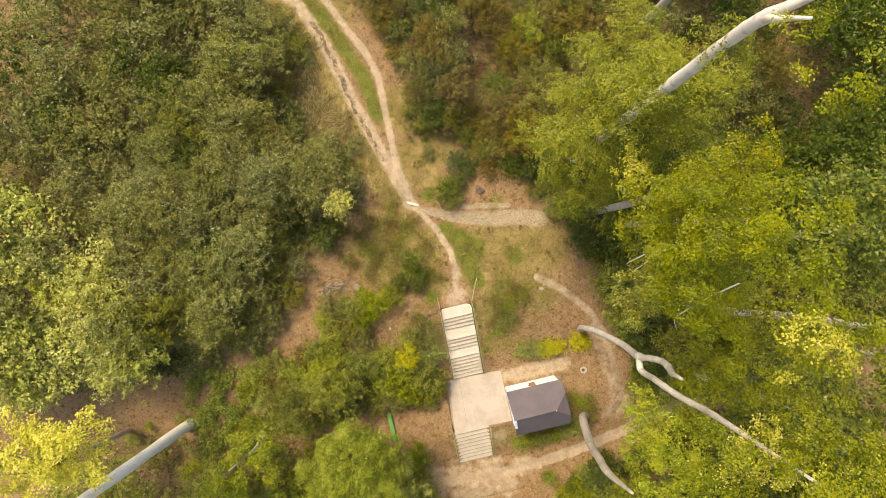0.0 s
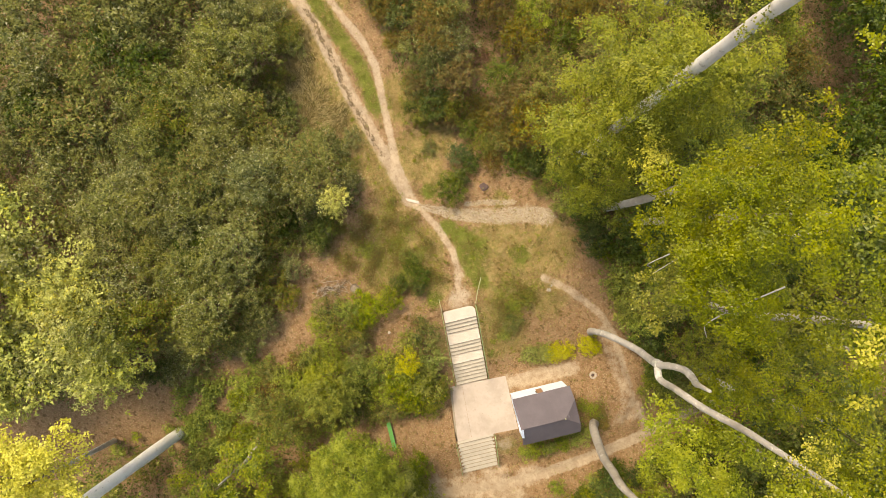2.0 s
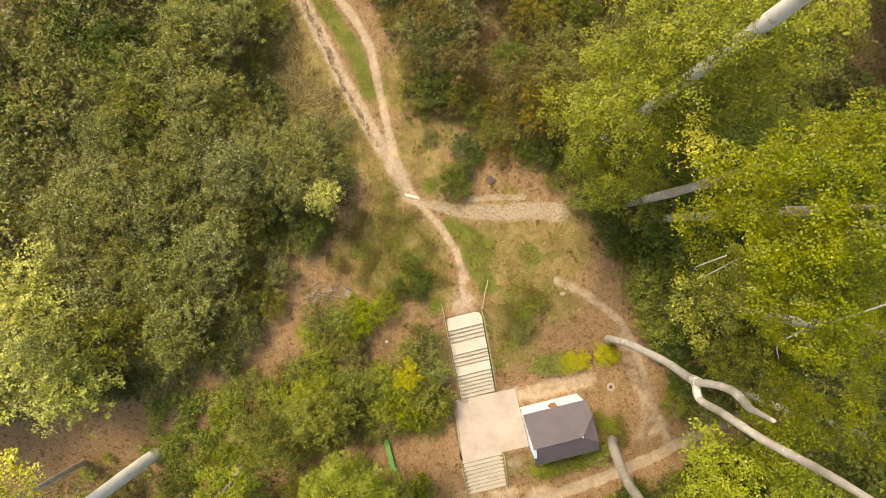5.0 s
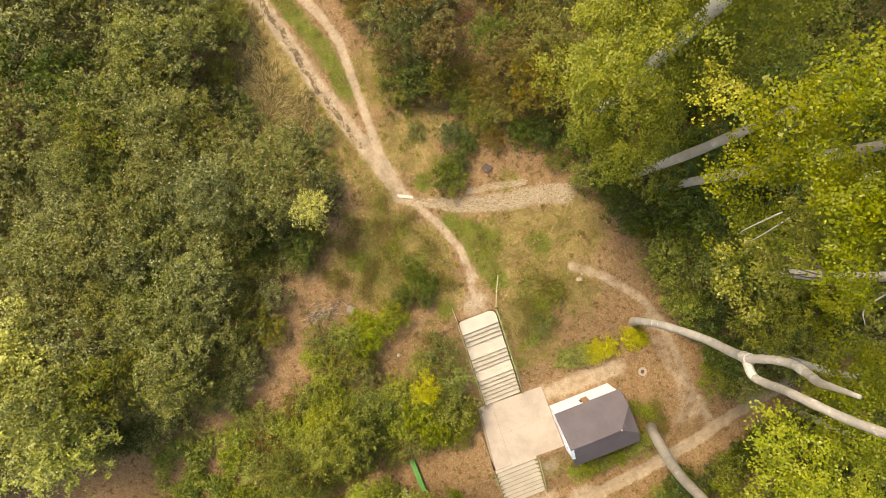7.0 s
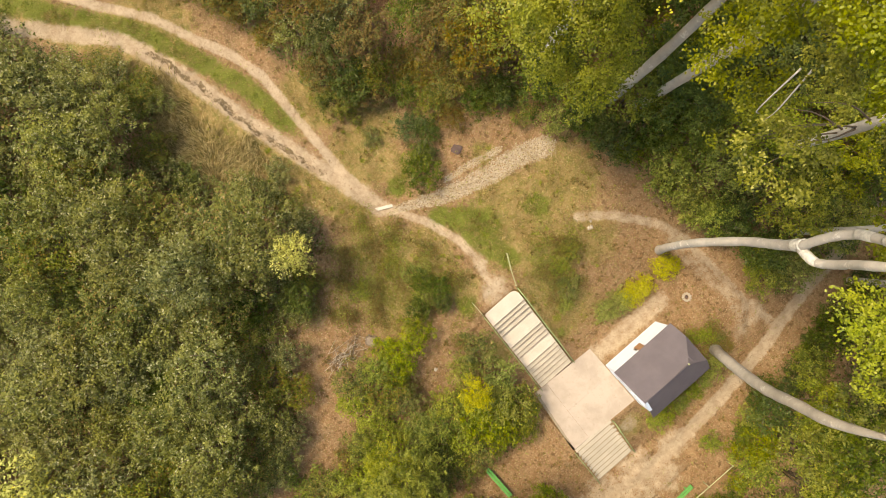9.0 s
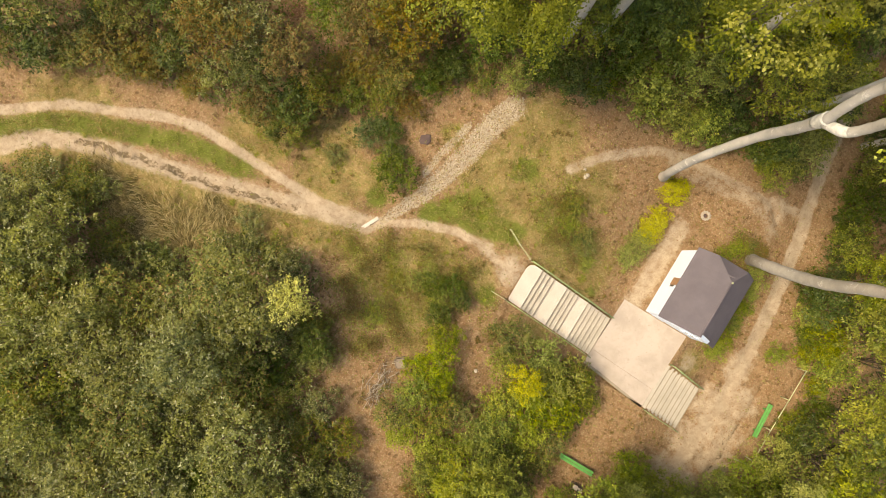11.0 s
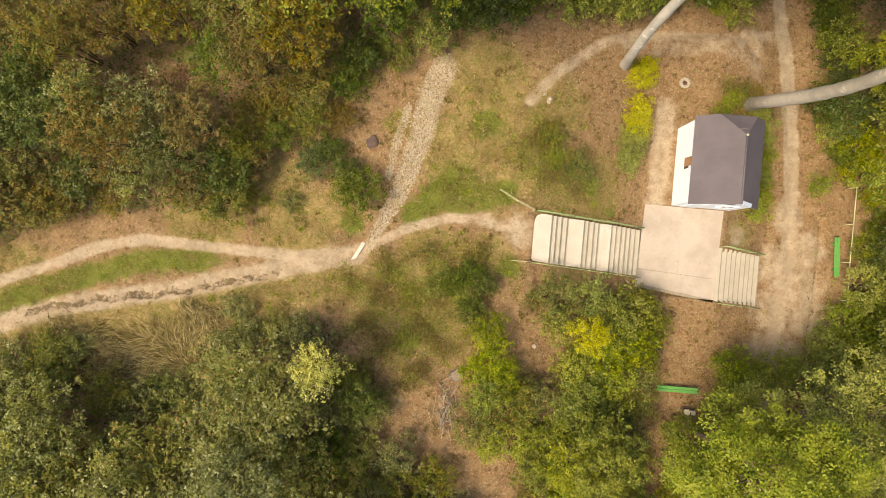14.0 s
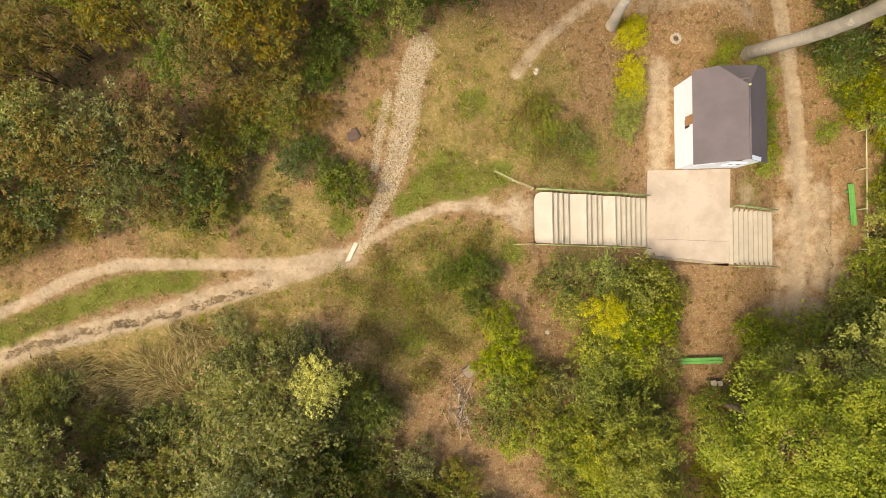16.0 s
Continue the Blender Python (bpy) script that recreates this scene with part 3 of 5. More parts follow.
part("wall_north", gable(WY1 - 0.25, WY1, 3.55), WHITE, HUT)
RY0, RY1, HIP = 1.56, 6.52, 5.25
EX0, EX1 = 1.72, 5.68


def roof_plane(outline, thick=0.09):
    """A slab from roof corners given in space."""
    bm = bmesh.new()
    top = [bm.verts.new(p) for p in outline]
    n = (top[1].co - top[0].co).cross(top[2].co - top[0].co).normalized()
    n = n if n.z > 0 else -n
    low = [bm.verts.new(v.co - n * thick) for v in top]
    bm.faces.new(top)
    bm.faces.new(low[::-1])
    for i in range(len(top)):
        j = (i + 1) % len(top)
        bm.faces.new((top[j], top[i], low[i], low[j]))
    bmesh.ops.recalc_face_normals(bm, faces=bm.faces[:])
    return bm


hz = 3.45
hx = (hz - EAVE) / slope
east = (RIDGE - EAVE) / (EX1 - RX)
hxe = (hz - EAVE) / east
west_roof = part("roof_west", roof_plane([(EX0, RY0, EAVE), (RX, RY0, RIDGE), (RX, HIP, RIDGE), (EX0 + hx, RY1, hz), (EX0, RY1, EAVE)]), ROOF, HUT, "large western roof plane of grey-brown felt")
part("roof_east", roof_plane([(RX, RY0, RIDGE), (EX1, RY0, EAVE), (EX1, RY1, EAVE), (EX1 - hxe, RY1, hz), (RX, HIP, RIDGE)]), ROOF, HUT)
part("roof_hip", roof_plane([(EX0 + hx, RY1, hz), (RX, HIP, RIDGE), (EX1 - hxe, RY1, hz)]), ROOF, HUT)
for k in range(1, 5):
    y = RY0 + k * 1.0
    part("felt_seam", roof_plane([(EX0 + 0.02, y, EAVE + 0.03), (RX - 0.02, y, RIDGE + 0.01), (RX - 0.02, y + 0.07, RIDGE + 0.01), (EX0 + 0.02, y + 0.07, EAVE + 0.03)], 0.03), ROOF, west_roof)
part("ridge_cap", tubes("ridge_cap", [([(RX, RY0 - 0.02, RIDGE + 0.01), (RX, HIP, RIDGE + 0.01)], [0.055, 0.055])], ROOF), ROOF, HUT)
part("verge_strip", roof_plane([(EX0, RY0 - 0.02, EAVE + 0.035), (RX, RY0 - 0.02, RIDGE + 0.035), (RX, RY0 + 0.16, RIDGE + 0.035), (EX0, RY0 + 0.16, EAVE + 0.035)], 0.05), ROOF, HUT)
part("gable_flashing", roof_plane([(RX + 0.02, RY0 - 0.04, RIDGE + 0.05), (RX + 0.95, RY0 - 0.05, RIDGE - 0.78), (RX + 0.98, RY0 + 0.16, RIDGE - 0.76), (RX + 0.05, RY0 + 0.18, RIDGE + 0.05)], 0.02), WHITE, HUT, "white strip at the end of the ridge")
bm = bmesh.new()
bmesh.ops.create_uvsphere(bm, u_segments=10, v_segments=6, radius=0.07, matrix=pose(RX, HIP, RIDGE + 0.04))
part("ridge_knob", bm, PALE, HUT)
# hatch that hangs out from under the western eave
hatch = part("hatch", prism([(1.42, 3.64), (1.9, 3.82), (1.9, 4.34), (1.42, 4.14)], 2.36, 2.42), RUSTY, HUT, "brown wooden hatch propped open under the eave", 0.01)
for y in (3.74, 4.14):
    part("hatch_strut", tubes("hatch_strut", [([(1.87, y + 0.1, 1.75), (1.48, y, 2.37)], [0.018, 0.018])], RUSTY), RUSTY, hatch)
part("hatch_opening", box(1.845, 1.87, 3.7, 4.2, 1.35, 1.9), DARKPANE, HUT)
# window and door of the south end
win = part("window", box(3.95, 4.75, WY0 - 0.03, WY0 + 0.06, 1.35, 2.15), DARKPANE, south_wall)
for x0, x1, z0, z1 in ((3.88, 3.95, 1.28, 2.22), (4.75, 4.82, 1.28, 2.22), (3.95, 4.75, 2.15, 2.22), (3.95, 4.75, 1.28, 1.35), (4.32, 4.38, 1.35, 2.15)):
    part("window_frame", box(x0, x1, WY0 - 0.06, WY0 + 0.02, z0, z1), WHITE, south_wall)
part("door", box(2.35, 3.2, WY0 - 0.035, WY0 + 0.06, 0.02, 1.98), WHITE, south_wall, "white painted plank door", 0.01)
part("loft_vent", box(3.55, 4.05, WY0 - 0.03, WY0 + 0.05, 2.95, 3.3), DARKPANE, south_wall)


# ---- benches, fence and small things ----
def bench(x, y, turn, label, seat_h=0.45, long=2.5):
    t = thing("bench", x, y, gz(x, y), label, "bench", "green benches", turn)
    for k in range(2):
        y0 = -0.17 + k * 0.18
        part("seat_board", box(-long / 2, long / 2, y0, y0 + 0.165, seat_h - 0.045, seat_h), GREEN, t, "", 0.008)
    for sx in (-0.8, 0.8):
        part("leg", box(sx - 0.06, sx + 0.06, -0.11, 0.11, -0.15, seat_h - 0.045), GREEN, t, "", 0.008)
    return t


bench(2.98, -9.4, 0.7, "bright green painted plank bench on brown leaf litter")
bench(13.05, -0.5, 93.5, "bright green painted plank bench beside the dirt road")

fence = thing("pole_fence", 0, 0, 0, "thin weathered pole fence at the edge of the wood", "fence")
FY = (3.9, 1.6, -0.8, -3.2, -6.0)
for y in FY:
    z = gz(13.5, y)
    part("fence_post", tubes("fence_post", [([(13.5, y, z - 0.2), (13.5, y, z + 1.0)], [0.04, 0.035])], PALE), PALE, fence)
for y0, y1 in zip(FY, FY[1:]):
    part("fence_rail", tubes("fence_rail", [([(13.5, y0, gz(13.5, y0) + 0.95), (13.5, y1, gz(13.5, y1) + 0.95)], [0.035, 0.03])], PALE), PALE, fence)
part("brace_rail", tubes("brace_rail", [([(12.6, -3.75, gz(12.6, -3.75) + 0.5), (13.5, -3.6, gz(13.5, -3.6) + 0.6)], [0.03, 0.03])], PALE), PALE, fence)

plank = thing("timber_plank", -16.55, -2.8, gz(-16.55, -2.8) + 0.02, "bleached plank laid across the footpath", "plank", turn=63)
part("board", box(-0.62, 0.62, -0.11, 0.11, 0.0, 0.12), PLANK, plank, "", 0.015)
ring = thing("fire_ring", 2.03, 9.22, gz(2.03, 9.22), "ring of pale stones round a cold campfire", "fire ring")
for k in range(11):
    w = 2 * math.pi * k / 11
    bm = bmesh.new()
    bmesh.ops.create_icosphere(bm, subdivisions=1, radius=0.13, matrix=pose(0.25 * math.cos(w), 0.25 * math.sin(w), 0.06, 10 * k, 5 * k, 40 * k) @ Matrix.Diagonal((1.0, 0.8, 0.75, 1)))
    part("stone", bm, STONE, ring)
bm = bmesh.new()
bmesh.ops.create_cone(bm, cap_ends=True, segments=14, radius1=0.14, radius2=0.08, depth=0.08, matrix=pose(0, 0, 0.03))
part("ash", bm, CHAR, ring)


def stump(x, y, r, tall, label, mat, mat_top):
    """A cut stump with an uneven flared foot and a flat sawn face."""
    t = thing("tree_stump", x, y, gz(x, y), label, "stump")
    ring = [1 + 0.14 * math.sin(2.3 * k + x) + 0.1 * math.sin(5 * k + y) for k in range(11)]
    rim = [(r * w * math.cos(0.571 * k), r * w * math.sin(0.571 * k)) for k, w in enumerate(ring)]
    part("foot", prism([(1.25 * a, 1.25 * b) for a, b in rim], -0.2, tall * 0.35), mat, t, "", 0.03)
    part("wood", prism(rim, tall * 0.35 - 0.01, tall), mat, t)
    part("cut_face", prism([(0.9 * a, 0.9 * b) for a, b in rim], tall - 0.01, tall + 0.012), mat_top, t)


stump(-10.4, -9.2, 0.36, 0.3, "broad grey cut stump in the undergrowth", TWIG, CUTWOOD)
stump(3.7, -10.7, 0.2, 0.45, "pale cut stump behind the green bench", TWIG, STONE)
stump(4.1, -10.75, 0.19, 0.4, "pale cut stump beside another behind the bench", TWIG, STONE)
stump(-16.3, 3.4, 0.3, 0.07, "charred low stump in dry grass", CHAR, CHAR)

def rock(x, y, r, seed):
    """An angular pale stone, half sunk in the soil."""
    k = np.random.default_rng(seed)
    t = thing("rock", x, y, gz(x, y), "small pale angular stone lying in brown litter", "rock", "stones of the clearing")
    bm = bmesh.new()
    bmesh.ops.create_icosphere(bm, subdivisions=2, radius=r)
    for v in bm.verts:
        v.co *= 1 + 0.22 * k.normal()
        v.co.z *= 0.6
    part("stone", bm, STONE, t)


for k, (x, y, size) in enumerate(((-4.8, -5.4, 0.2), (-4.6, -5.1, 0.12), (-6.1, -7.3, 0.13), (-6.5, 6.8, 0.2), (-6.8, 7.1, 0.1))):
    rock(x, y, size, 70 + k)

# heap of cut branches
r = np.random.default_rng(3)
heap = thing("brush_heap", -10.9, -11.1, gz(-10.9, -11.1), "heap of dry cut branches on bare ground", "brush heap")
for k in range(95):
    a, w = r.uniform(0, 6.28), r.uniform(0.35, 1.0)
    c = r.normal(size=2) * (0.32, 0.75)
    d = Vector((math.cos(a), 1.3 * math.sin(a), r.uniform(-0.15, 0.25))) * w
    p = Vector((*c, r.uniform(0.05, 0.28)))
    part("branch", tubes("branch", [([p - d * 0.5, p + d * 0.1 + Vector((r.normal() * 0.06, r.normal() * 0.06, 0.04)), p + d * 0.5], [0.017, 0.014, 0.006])], (STONE, STONE, TWIG)[k % 3], 4), TWIG, heap)


# ---- shrubs and young trees ----
def shoots(r, count, rad, low, high, per, leaf, reach=0.14):
    """Whorls of leaves at the tips of shoots that fan out to the skin of a lumpy dome."""
    up = r.uniform(-0.1, 1.0, count)
    az = r.uniform(0, 2 * math.pi, count)
    flat = np.sqrt(np.clip(1 - np.clip(up, 0, 1) ** 2, 0, 1))
    skin = r.uniform(0.55, 1.2, count) * (1 + 0.2 * np.sin(3 * az + 5 * up) + 0.14 * np.sin(5 * az - 3))
    mid = (low + high) / 2
    tip = np.stack([rad * skin * flat * np.cos(az), rad * skin * flat * np.sin(az), mid + (high - mid) * skin * up], 1)
    out_way = unit(np.stack([0.75 * flat * np.cos(az), 0.75 * flat * np.sin(az), 0.35 + 0.4 * up], 1) + r.normal(size=(count, 3)) * 0.42)
    root = tip - out_way * (rad / 1.35 * r.uniform(0.35, 0.75, count))[:, None]
    way = unit(tip - root)
    side = unit(np.cross(way, unit(np.array([0, 0, 1.0]) + r.normal(size=(count, 3)) * 0.35)))
    lift = unit(np.cross(side, way))
    lift = np.where(lift[:, 2:] < 0, -lift, lift)
    # most leaves radiate round the tip, the others stand along the shoot
    face = unit(lift * 0.75 + way * 0.35 + np.array([0, 0, 0.55]))
    u = unit(np.cross(face, r.normal(size=(count, 3))))
    v = np.cross(face, u)
    turn = r.uniform(0, 2 * math.pi, (count, per))
    spoke = u[:, None] * np.cos(turn)[..., None] + v[:, None] * np.sin(turn)[..., None]
    wide = r.uniform(0.7, 1.35, (count, 1)) * reach * 1.55
    out = spoke * (wide * r.uniform(0.12, 1.0, (count, per)) ** 0.6)[..., None] - face[:, None] * (0.22 * reach * r.uniform(0, 1, (count, per)))[..., None]
    back = np.where(np.arange(per) % 4 == 0, r.uniform(0.15, 0.9, (count, per)), r.uniform(0, 0.12, (count, per)))
    pos = tip[:, None] + (root - tip)[:, None] * back[..., None] + out + r.normal(size=out.shape) * 0.02
    nrm = face[:, None] + spoke * 0.35 + r.normal(size=out.shape) * 0.3
    along = spoke + way[:, None] * 0.25 + r.normal(size=out.shape) * 0.2
    size = leaf * r.uniform(0.7, 1.25, (count, per))
    return pos.reshape(-1, 3), nrm.reshape(-1, 3), size.ravel(), root, tip, along.reshape(-1, 3)


def shrub_plan(kind, seed, rad, low, high, count, per, leaf, label, category, name="shrub"):
    """One shrub: several stems and a crown of leaves."""
    r = np.random.default_rng(seed)
    pos, out, size, root, tip, along = shoots(r, count, rad, low, high, per, leaf)
    t = tagged(new(name), label, category)
    lines = []
    for k in range(5):
        a = 1.26 * k + seed
        mid = Vector((0.3 * rad * math.cos(a), 0.3 * rad * math.sin(a), 0.5 * (low + high) * 0.8))
        lines.append(([(0.08 * math.cos(a), 0.08 * math.sin(a), -0.3), mid * 0.55, mid], [0.05, 0.04, 0.025]))
    for k in range(0, count, 8):
        lines.append(([(root[k][0] * 0.4, root[k][1] * 0.4, root[k][2] * 0.6), root[k], tip[k]], [0.018, 0.012, 0.005]))
    part("stem", tubes("stem", lines, TWIG, 3), TWIG, t)
    part("crown", leaves_mesh("crown", pos, out, size, LEAF[kind], r, 0.82, along), LEAF[kind], t)
    return t


LABEL = {
    "pale": "pale yellow-green leafy young tree in a dense thicket",
    "sage": "grey-green leafy young tree in a dense thicket", "olive": "olive-green leafy young tree in a dense thicket",
    "dark": "dark green leafy bush in the undergrowth", "green": "fresh green leafy bush in the undergrowth",
    "lime": "yellow-green leafy bush turning in autumn", "cream": "pale cream-yellow sapling in the thicket", "yellow": "bright yellow autumn bush", "rust": "rusty orange-brown autumn bush",
}
PLANS = {}
for i, kind in enumerate(LABEL):
    for v in range(2):
        PLANS[kind, "bush", v] = (kind, 10 * i + v, 1.35, 0.1, 1.9 + 0.3 * v, 110, 20, 0.104, LABEL[kind], "shrub")
        PLANS[kind, "tall", v] = (kind, 10 * i + v + 5, 1.7, 1.4, 4.4 + 0.5 * v, 185, 20, 0.106, LABEL[kind], "young tree", "young_tree")
BUILT, WAITING = {}, []


def plant(kind, form, x, y, scale, turn, group, tall=1.0):
    """Notes a shrub; all are set at once below. Past the wood's edge nothing stands."""
    if x > 19 or x < -43 or y < -46:
        return
    WAITING.append((math.hypot(x + 9, y + 2), kind, form, x, y, scale, turn, group, tall))


def set_plants(most):
    """Sets the nearest plants as things of their own; those far off become one mesh for each kind."""
    far = {}
    for i, (_, kind, form, x, y, scale, turn, group, tall) in enumerate(sorted(WAITING)):
        key = (kind, form, int(turn * 7) % 2)
        m = Matrix.Translation((x, y, gz(x, y) - 0.05)) @ Matrix.Rotation(turn, 4, "Z")
        if key not in BUILT:
            BUILT[key] = shrub_plan(*PLANS[key])
            ob = BUILT[key]
            ob.matrix_basis = m
        elif i < most:
            ob = copy_thing(BUILT[key], m)
        else:
            far.setdefault((kind, form), []).append((key, m @ Matrix.Diagonal((scale, scale, scale * tall, 1))))
            continue
        ob.scale = (scale, scale, scale * tall)
        tagged(ob, group=group)
    for (kind, form), rows in far.items():
        verts = []
        for key, m in rows:
            crown = [c for c in BUILT[key].children if c.name.startswith("crown")][0].data
            co = np.empty(3 * len(crown.vertices), np.float32)
            crown.vertices.foreach_get("co", co)
            a = np.array(m)
            co = co.reshape(-1, 3, 3)
            co = co[np.arange(len(co)) % 5 < 2]
            co = (co - co.mean(1, keepdims=True)) * 1.48 + co.mean(1, keepdims=True)
            verts.append(co.reshape(-1, 3) @ a[:3, :3].T + a[:3, 3])
        verts = np.concatenate(verts)
        me = quick_mesh("far_thicket", verts, np.arange(len(verts)), 3, LEAF[kind])
        tagged(new("far_thicket", me), "dense far undergrowth of " + LABEL[kind].split(" leafy")[0].split(" autumn")[0] + " foliage", "thicket", kind="stuff")


def inside(x, y, poly):
    hit = False
    for (ax, ay), (bx, by) in zip(poly, poly[1:] + poly[:1]):
        if (ay > y) != (by > y) and x < (bx - ax) * (y - ay) / (by - ay) + ax:
            hit = not hit
    return hit


def edge_distance(x, y, poly):
    return float(line_distance(x, y, poly + poly[:1]))


placed = []


def thicket(poly, gap, kinds, weights, seed, group, size=(0.8, 1.25), margin=0.7, tall_from=2.2, far=60.0, grow=1.0):
    """Fills an outline with shrubs at least gap apart; tall ones away from its edge."""
    r = np.random.default_rng(seed)
    xs, ys = [p[0] for p in poly], [p[1] for p in poly]
    tries = int((max(xs) - min(xs)) * (max(ys) - min(ys)) / gap**2 * 9)
    for _ in range(tries):
        x, y = r.uniform(min(xs), max(xs)), r.uniform(min(ys), max(ys))
        if math.hypot(x + 10, y) > far or not inside(x, y, poly):
            continue
        d = edge_distance(x, y, poly)
        wide = gap * (1.0 if d < 6 else 1.28)
        if d < margin or any((x - a) ** 2 + (y - b) ** 2 < wide * wide for a, b in placed):
            continue
        placed.append((x, y))
        kind = kinds[int(r.choice(len(kinds), p=weights))]
        s = r.uniform(*size) * (0.85 if d < 1.0 else 1.0)
        plant(kind, "tall" if d > tall_from else "bush", x, y, s * (grow if d > tall_from else 1.0), r.uniform(0, 6.28), group, r.uniform(0.85, 1.25))


def single(kind, x, y, s, tall=1.0, group="bushes of the clearing", form="bush"):
    placed.append((x, y))
    plant(kind, form, x, y, s, (x * 3.7 + y * 1.9) % 6.28, group, tall)


# lone bushes of the clearing
for row in (("yellow", -0.8, 7.3, 0.56, 0.7), ("yellow", -0.75, 6.65, 0.56, 0.7), ("yellow", -0.95, 6.0, 0.55, 0.65), ("lime", -1.0, 5.4, 0.6, 0.65), ("lime", -1.15, 4.7, 0.66, 0.6), ("lime", -1.3, 4.0, 0.55, 0.55), ("yellow", -0.95, 9.2, 0.62, 0.55), ("yellow", -0.4, 9.9, 0.45, 0.55),
            ("dark", -16.6, 0.7, 1.0, 0.9), ("dark", -17.5, 1.6, 0.62, 0.8), ("dark", -19.3, 1.9, 0.72, 0.8), ("dark", -18.5, 2.7, 0.65, 0.8), ("olive", -20.5, -0.3, 0.5, 0.6),
            ("olive", -6.4, 4.6, 0.6, 0.6), ("olive", -4.5, 3.1, 0.66, 0.6), ("green", -6.0, 3.5, 0.5, 0.5), ("green", -3.6, 2.2, 0.45, 0.5), ("lime", -2.2, 0.8, 0.22, 0.6), ("lime", -3.2, 1.2, 0.2, 0.6),
            ("lime", 7.0, 7.4, 0.7, 0.8), ("lime", 7.2, 6.2, 0.6, 0.8), ("green", 7.3, 5.1, 0.6, 0.9), ("green", 7.4, 4.0, 0.55, 0.9), ("green", 7.3, 2.9, 0.62, 0.9), ("lime", 7.2, 1.9, 0.6, 0.8), ("olive", 5.6, 8.8, 0.42, 0.8), ("rust", 6.6, 9.1, 0.4, 0.7), ("lime", 4.9, 8.5, 0.42, 0.7), ("lime", 4.4, 7.7, 0.4, 0.6),
            ("lime", -1.6, -5.2, 1.1, 1.2), ("green", -0.1, -5.6, 1.1, 1.2), ("lime", -3.1, -4.4, 0.9, 1.1), ("green", -1.0, -6.9, 1.25, 1.3), ("lime", -2.4, -7.0, 1.0, 1.3),
            ("green", 0.4, -7.0, 0.8, 1.2), ("green", 5.9, -7.6, 0.85, 1.1), ("lime", 6.2, -8.8, 0.8, 1.2), 
            ("lime", -12.2, -4.3, 0.5, 0.5), ("olive", -13.2, -5.2, 0.5, 0.5), ("lime", -11.8, -3.4, 0.4, 0.5), ("green", -13.4, -7.6, 0.55, 0.4)):
    single(*row)
for x, y, k in ((-11.3, -4.0, 0.6), (-10.2, -3.5, 0.62), (-9.3, -4.0, 0.5), (-10.0, -5.5, 0.6)):
    single("dark", x, y, k, 1.1, "bushes below the stairs")
for x, y, k in ((-8.9, -6.4, 0.75), (-8.5, -7.9, 0.85), (-7.8, -9.2, 0.75)):
    single("green", x, y, k, 1.15, "bushes below the stairs")
for x, y in ((-33.5, -12.0), (-32.7, -13.1), (-30.9, -11.4)):
    single("sage", x, y, 0.95, 1.0, "thicket south of the track", "tall")
SLOPE = [(-1.8, -26.4), (-1.3, -25.2), (-0.7, -23.8), (-0.0, -24.4), (1.5, -26.9), (1.0, -25.7), (2.4, -28.7), (-1.5, -32.6), (0.5, -34.1), (-5.4, -25.9), (-5.9, -24.4), (-6.6, -22.9), (-2.4, -30.8), (-2.2, -25.5), (0.1, -22.9), (2.1, -27.6), (3.1, -29.1)]
for k, (x, y) in enumerate(SLOPE):
    single(("green", "lime", "olive")[k % 3], x, y, 0.32 + 0.07 * (k % 4), 0.8, "undergrowth on the southern slope")
for x, y, k in ((-4.6, -16.6, 0.9), (-3.2, -16.2, 0.85)):
    single("lime", x, y, k, 1.2, "bushes below the stairs")
single("yellow", -3.5, -6.1, 0.58, 1.65, "bushes below the stairs", "tall")
single("cream", -17.3, -8.4, 0.64, 2.1, form="tall")
placed += [(-17.2 + 0.6 * math.cos(a), -8.1 + 0.6 * math.sin(a)) for a in (0, 1.05, 2.1, 3.14, 4.2, 5.2)]

for x, y in ((-29.5, 7.4), (-31.2, 6.2), (-33.3, 7.1), (-28.4, 11.9), (-27.8, 13.4), (-26.6, 8.4), (-26.5, 15.5)):
    single("rust", x, y, 0.95, 1.1, "thicket north of the track", "tall")
single("green", -28.1, 10.0, 0.9, 1.1, "thicket north of the track", "tall")
placed += [(-26.4 + a, 5.5 + b) for a in (-0.7, 0, 0.7) for b in (-0.7, 0, 0.7)]
for x, y in ((-22.6, 4.2), (-21.6, 4.9)):
    single("rust", x, y, 0.9, 0.8, "thicket north of the track")
for x, y in ((7.4, -8.5), (8.3, -8.9), (6.7, -9.1), (9.0, -8.0)):
    single("lime", x, y, 0.95, 1.3, "undergrowth on the southern slope")
for x, y in ((2.9, -11.9), (3.2, -13.4), (3.1, -15.2), (3.3, -17.0)):
    single("green", x, y, 0.7, 1.2, "undergrowth on the southern slope")
for x, y in ((0.9, -26.0), (2.6, -22.2), (4.4, -19.6), (-0.6, -22.0)):
    single("green", x, y, 0.75, 0.8, "undergrowth on the southern slope")

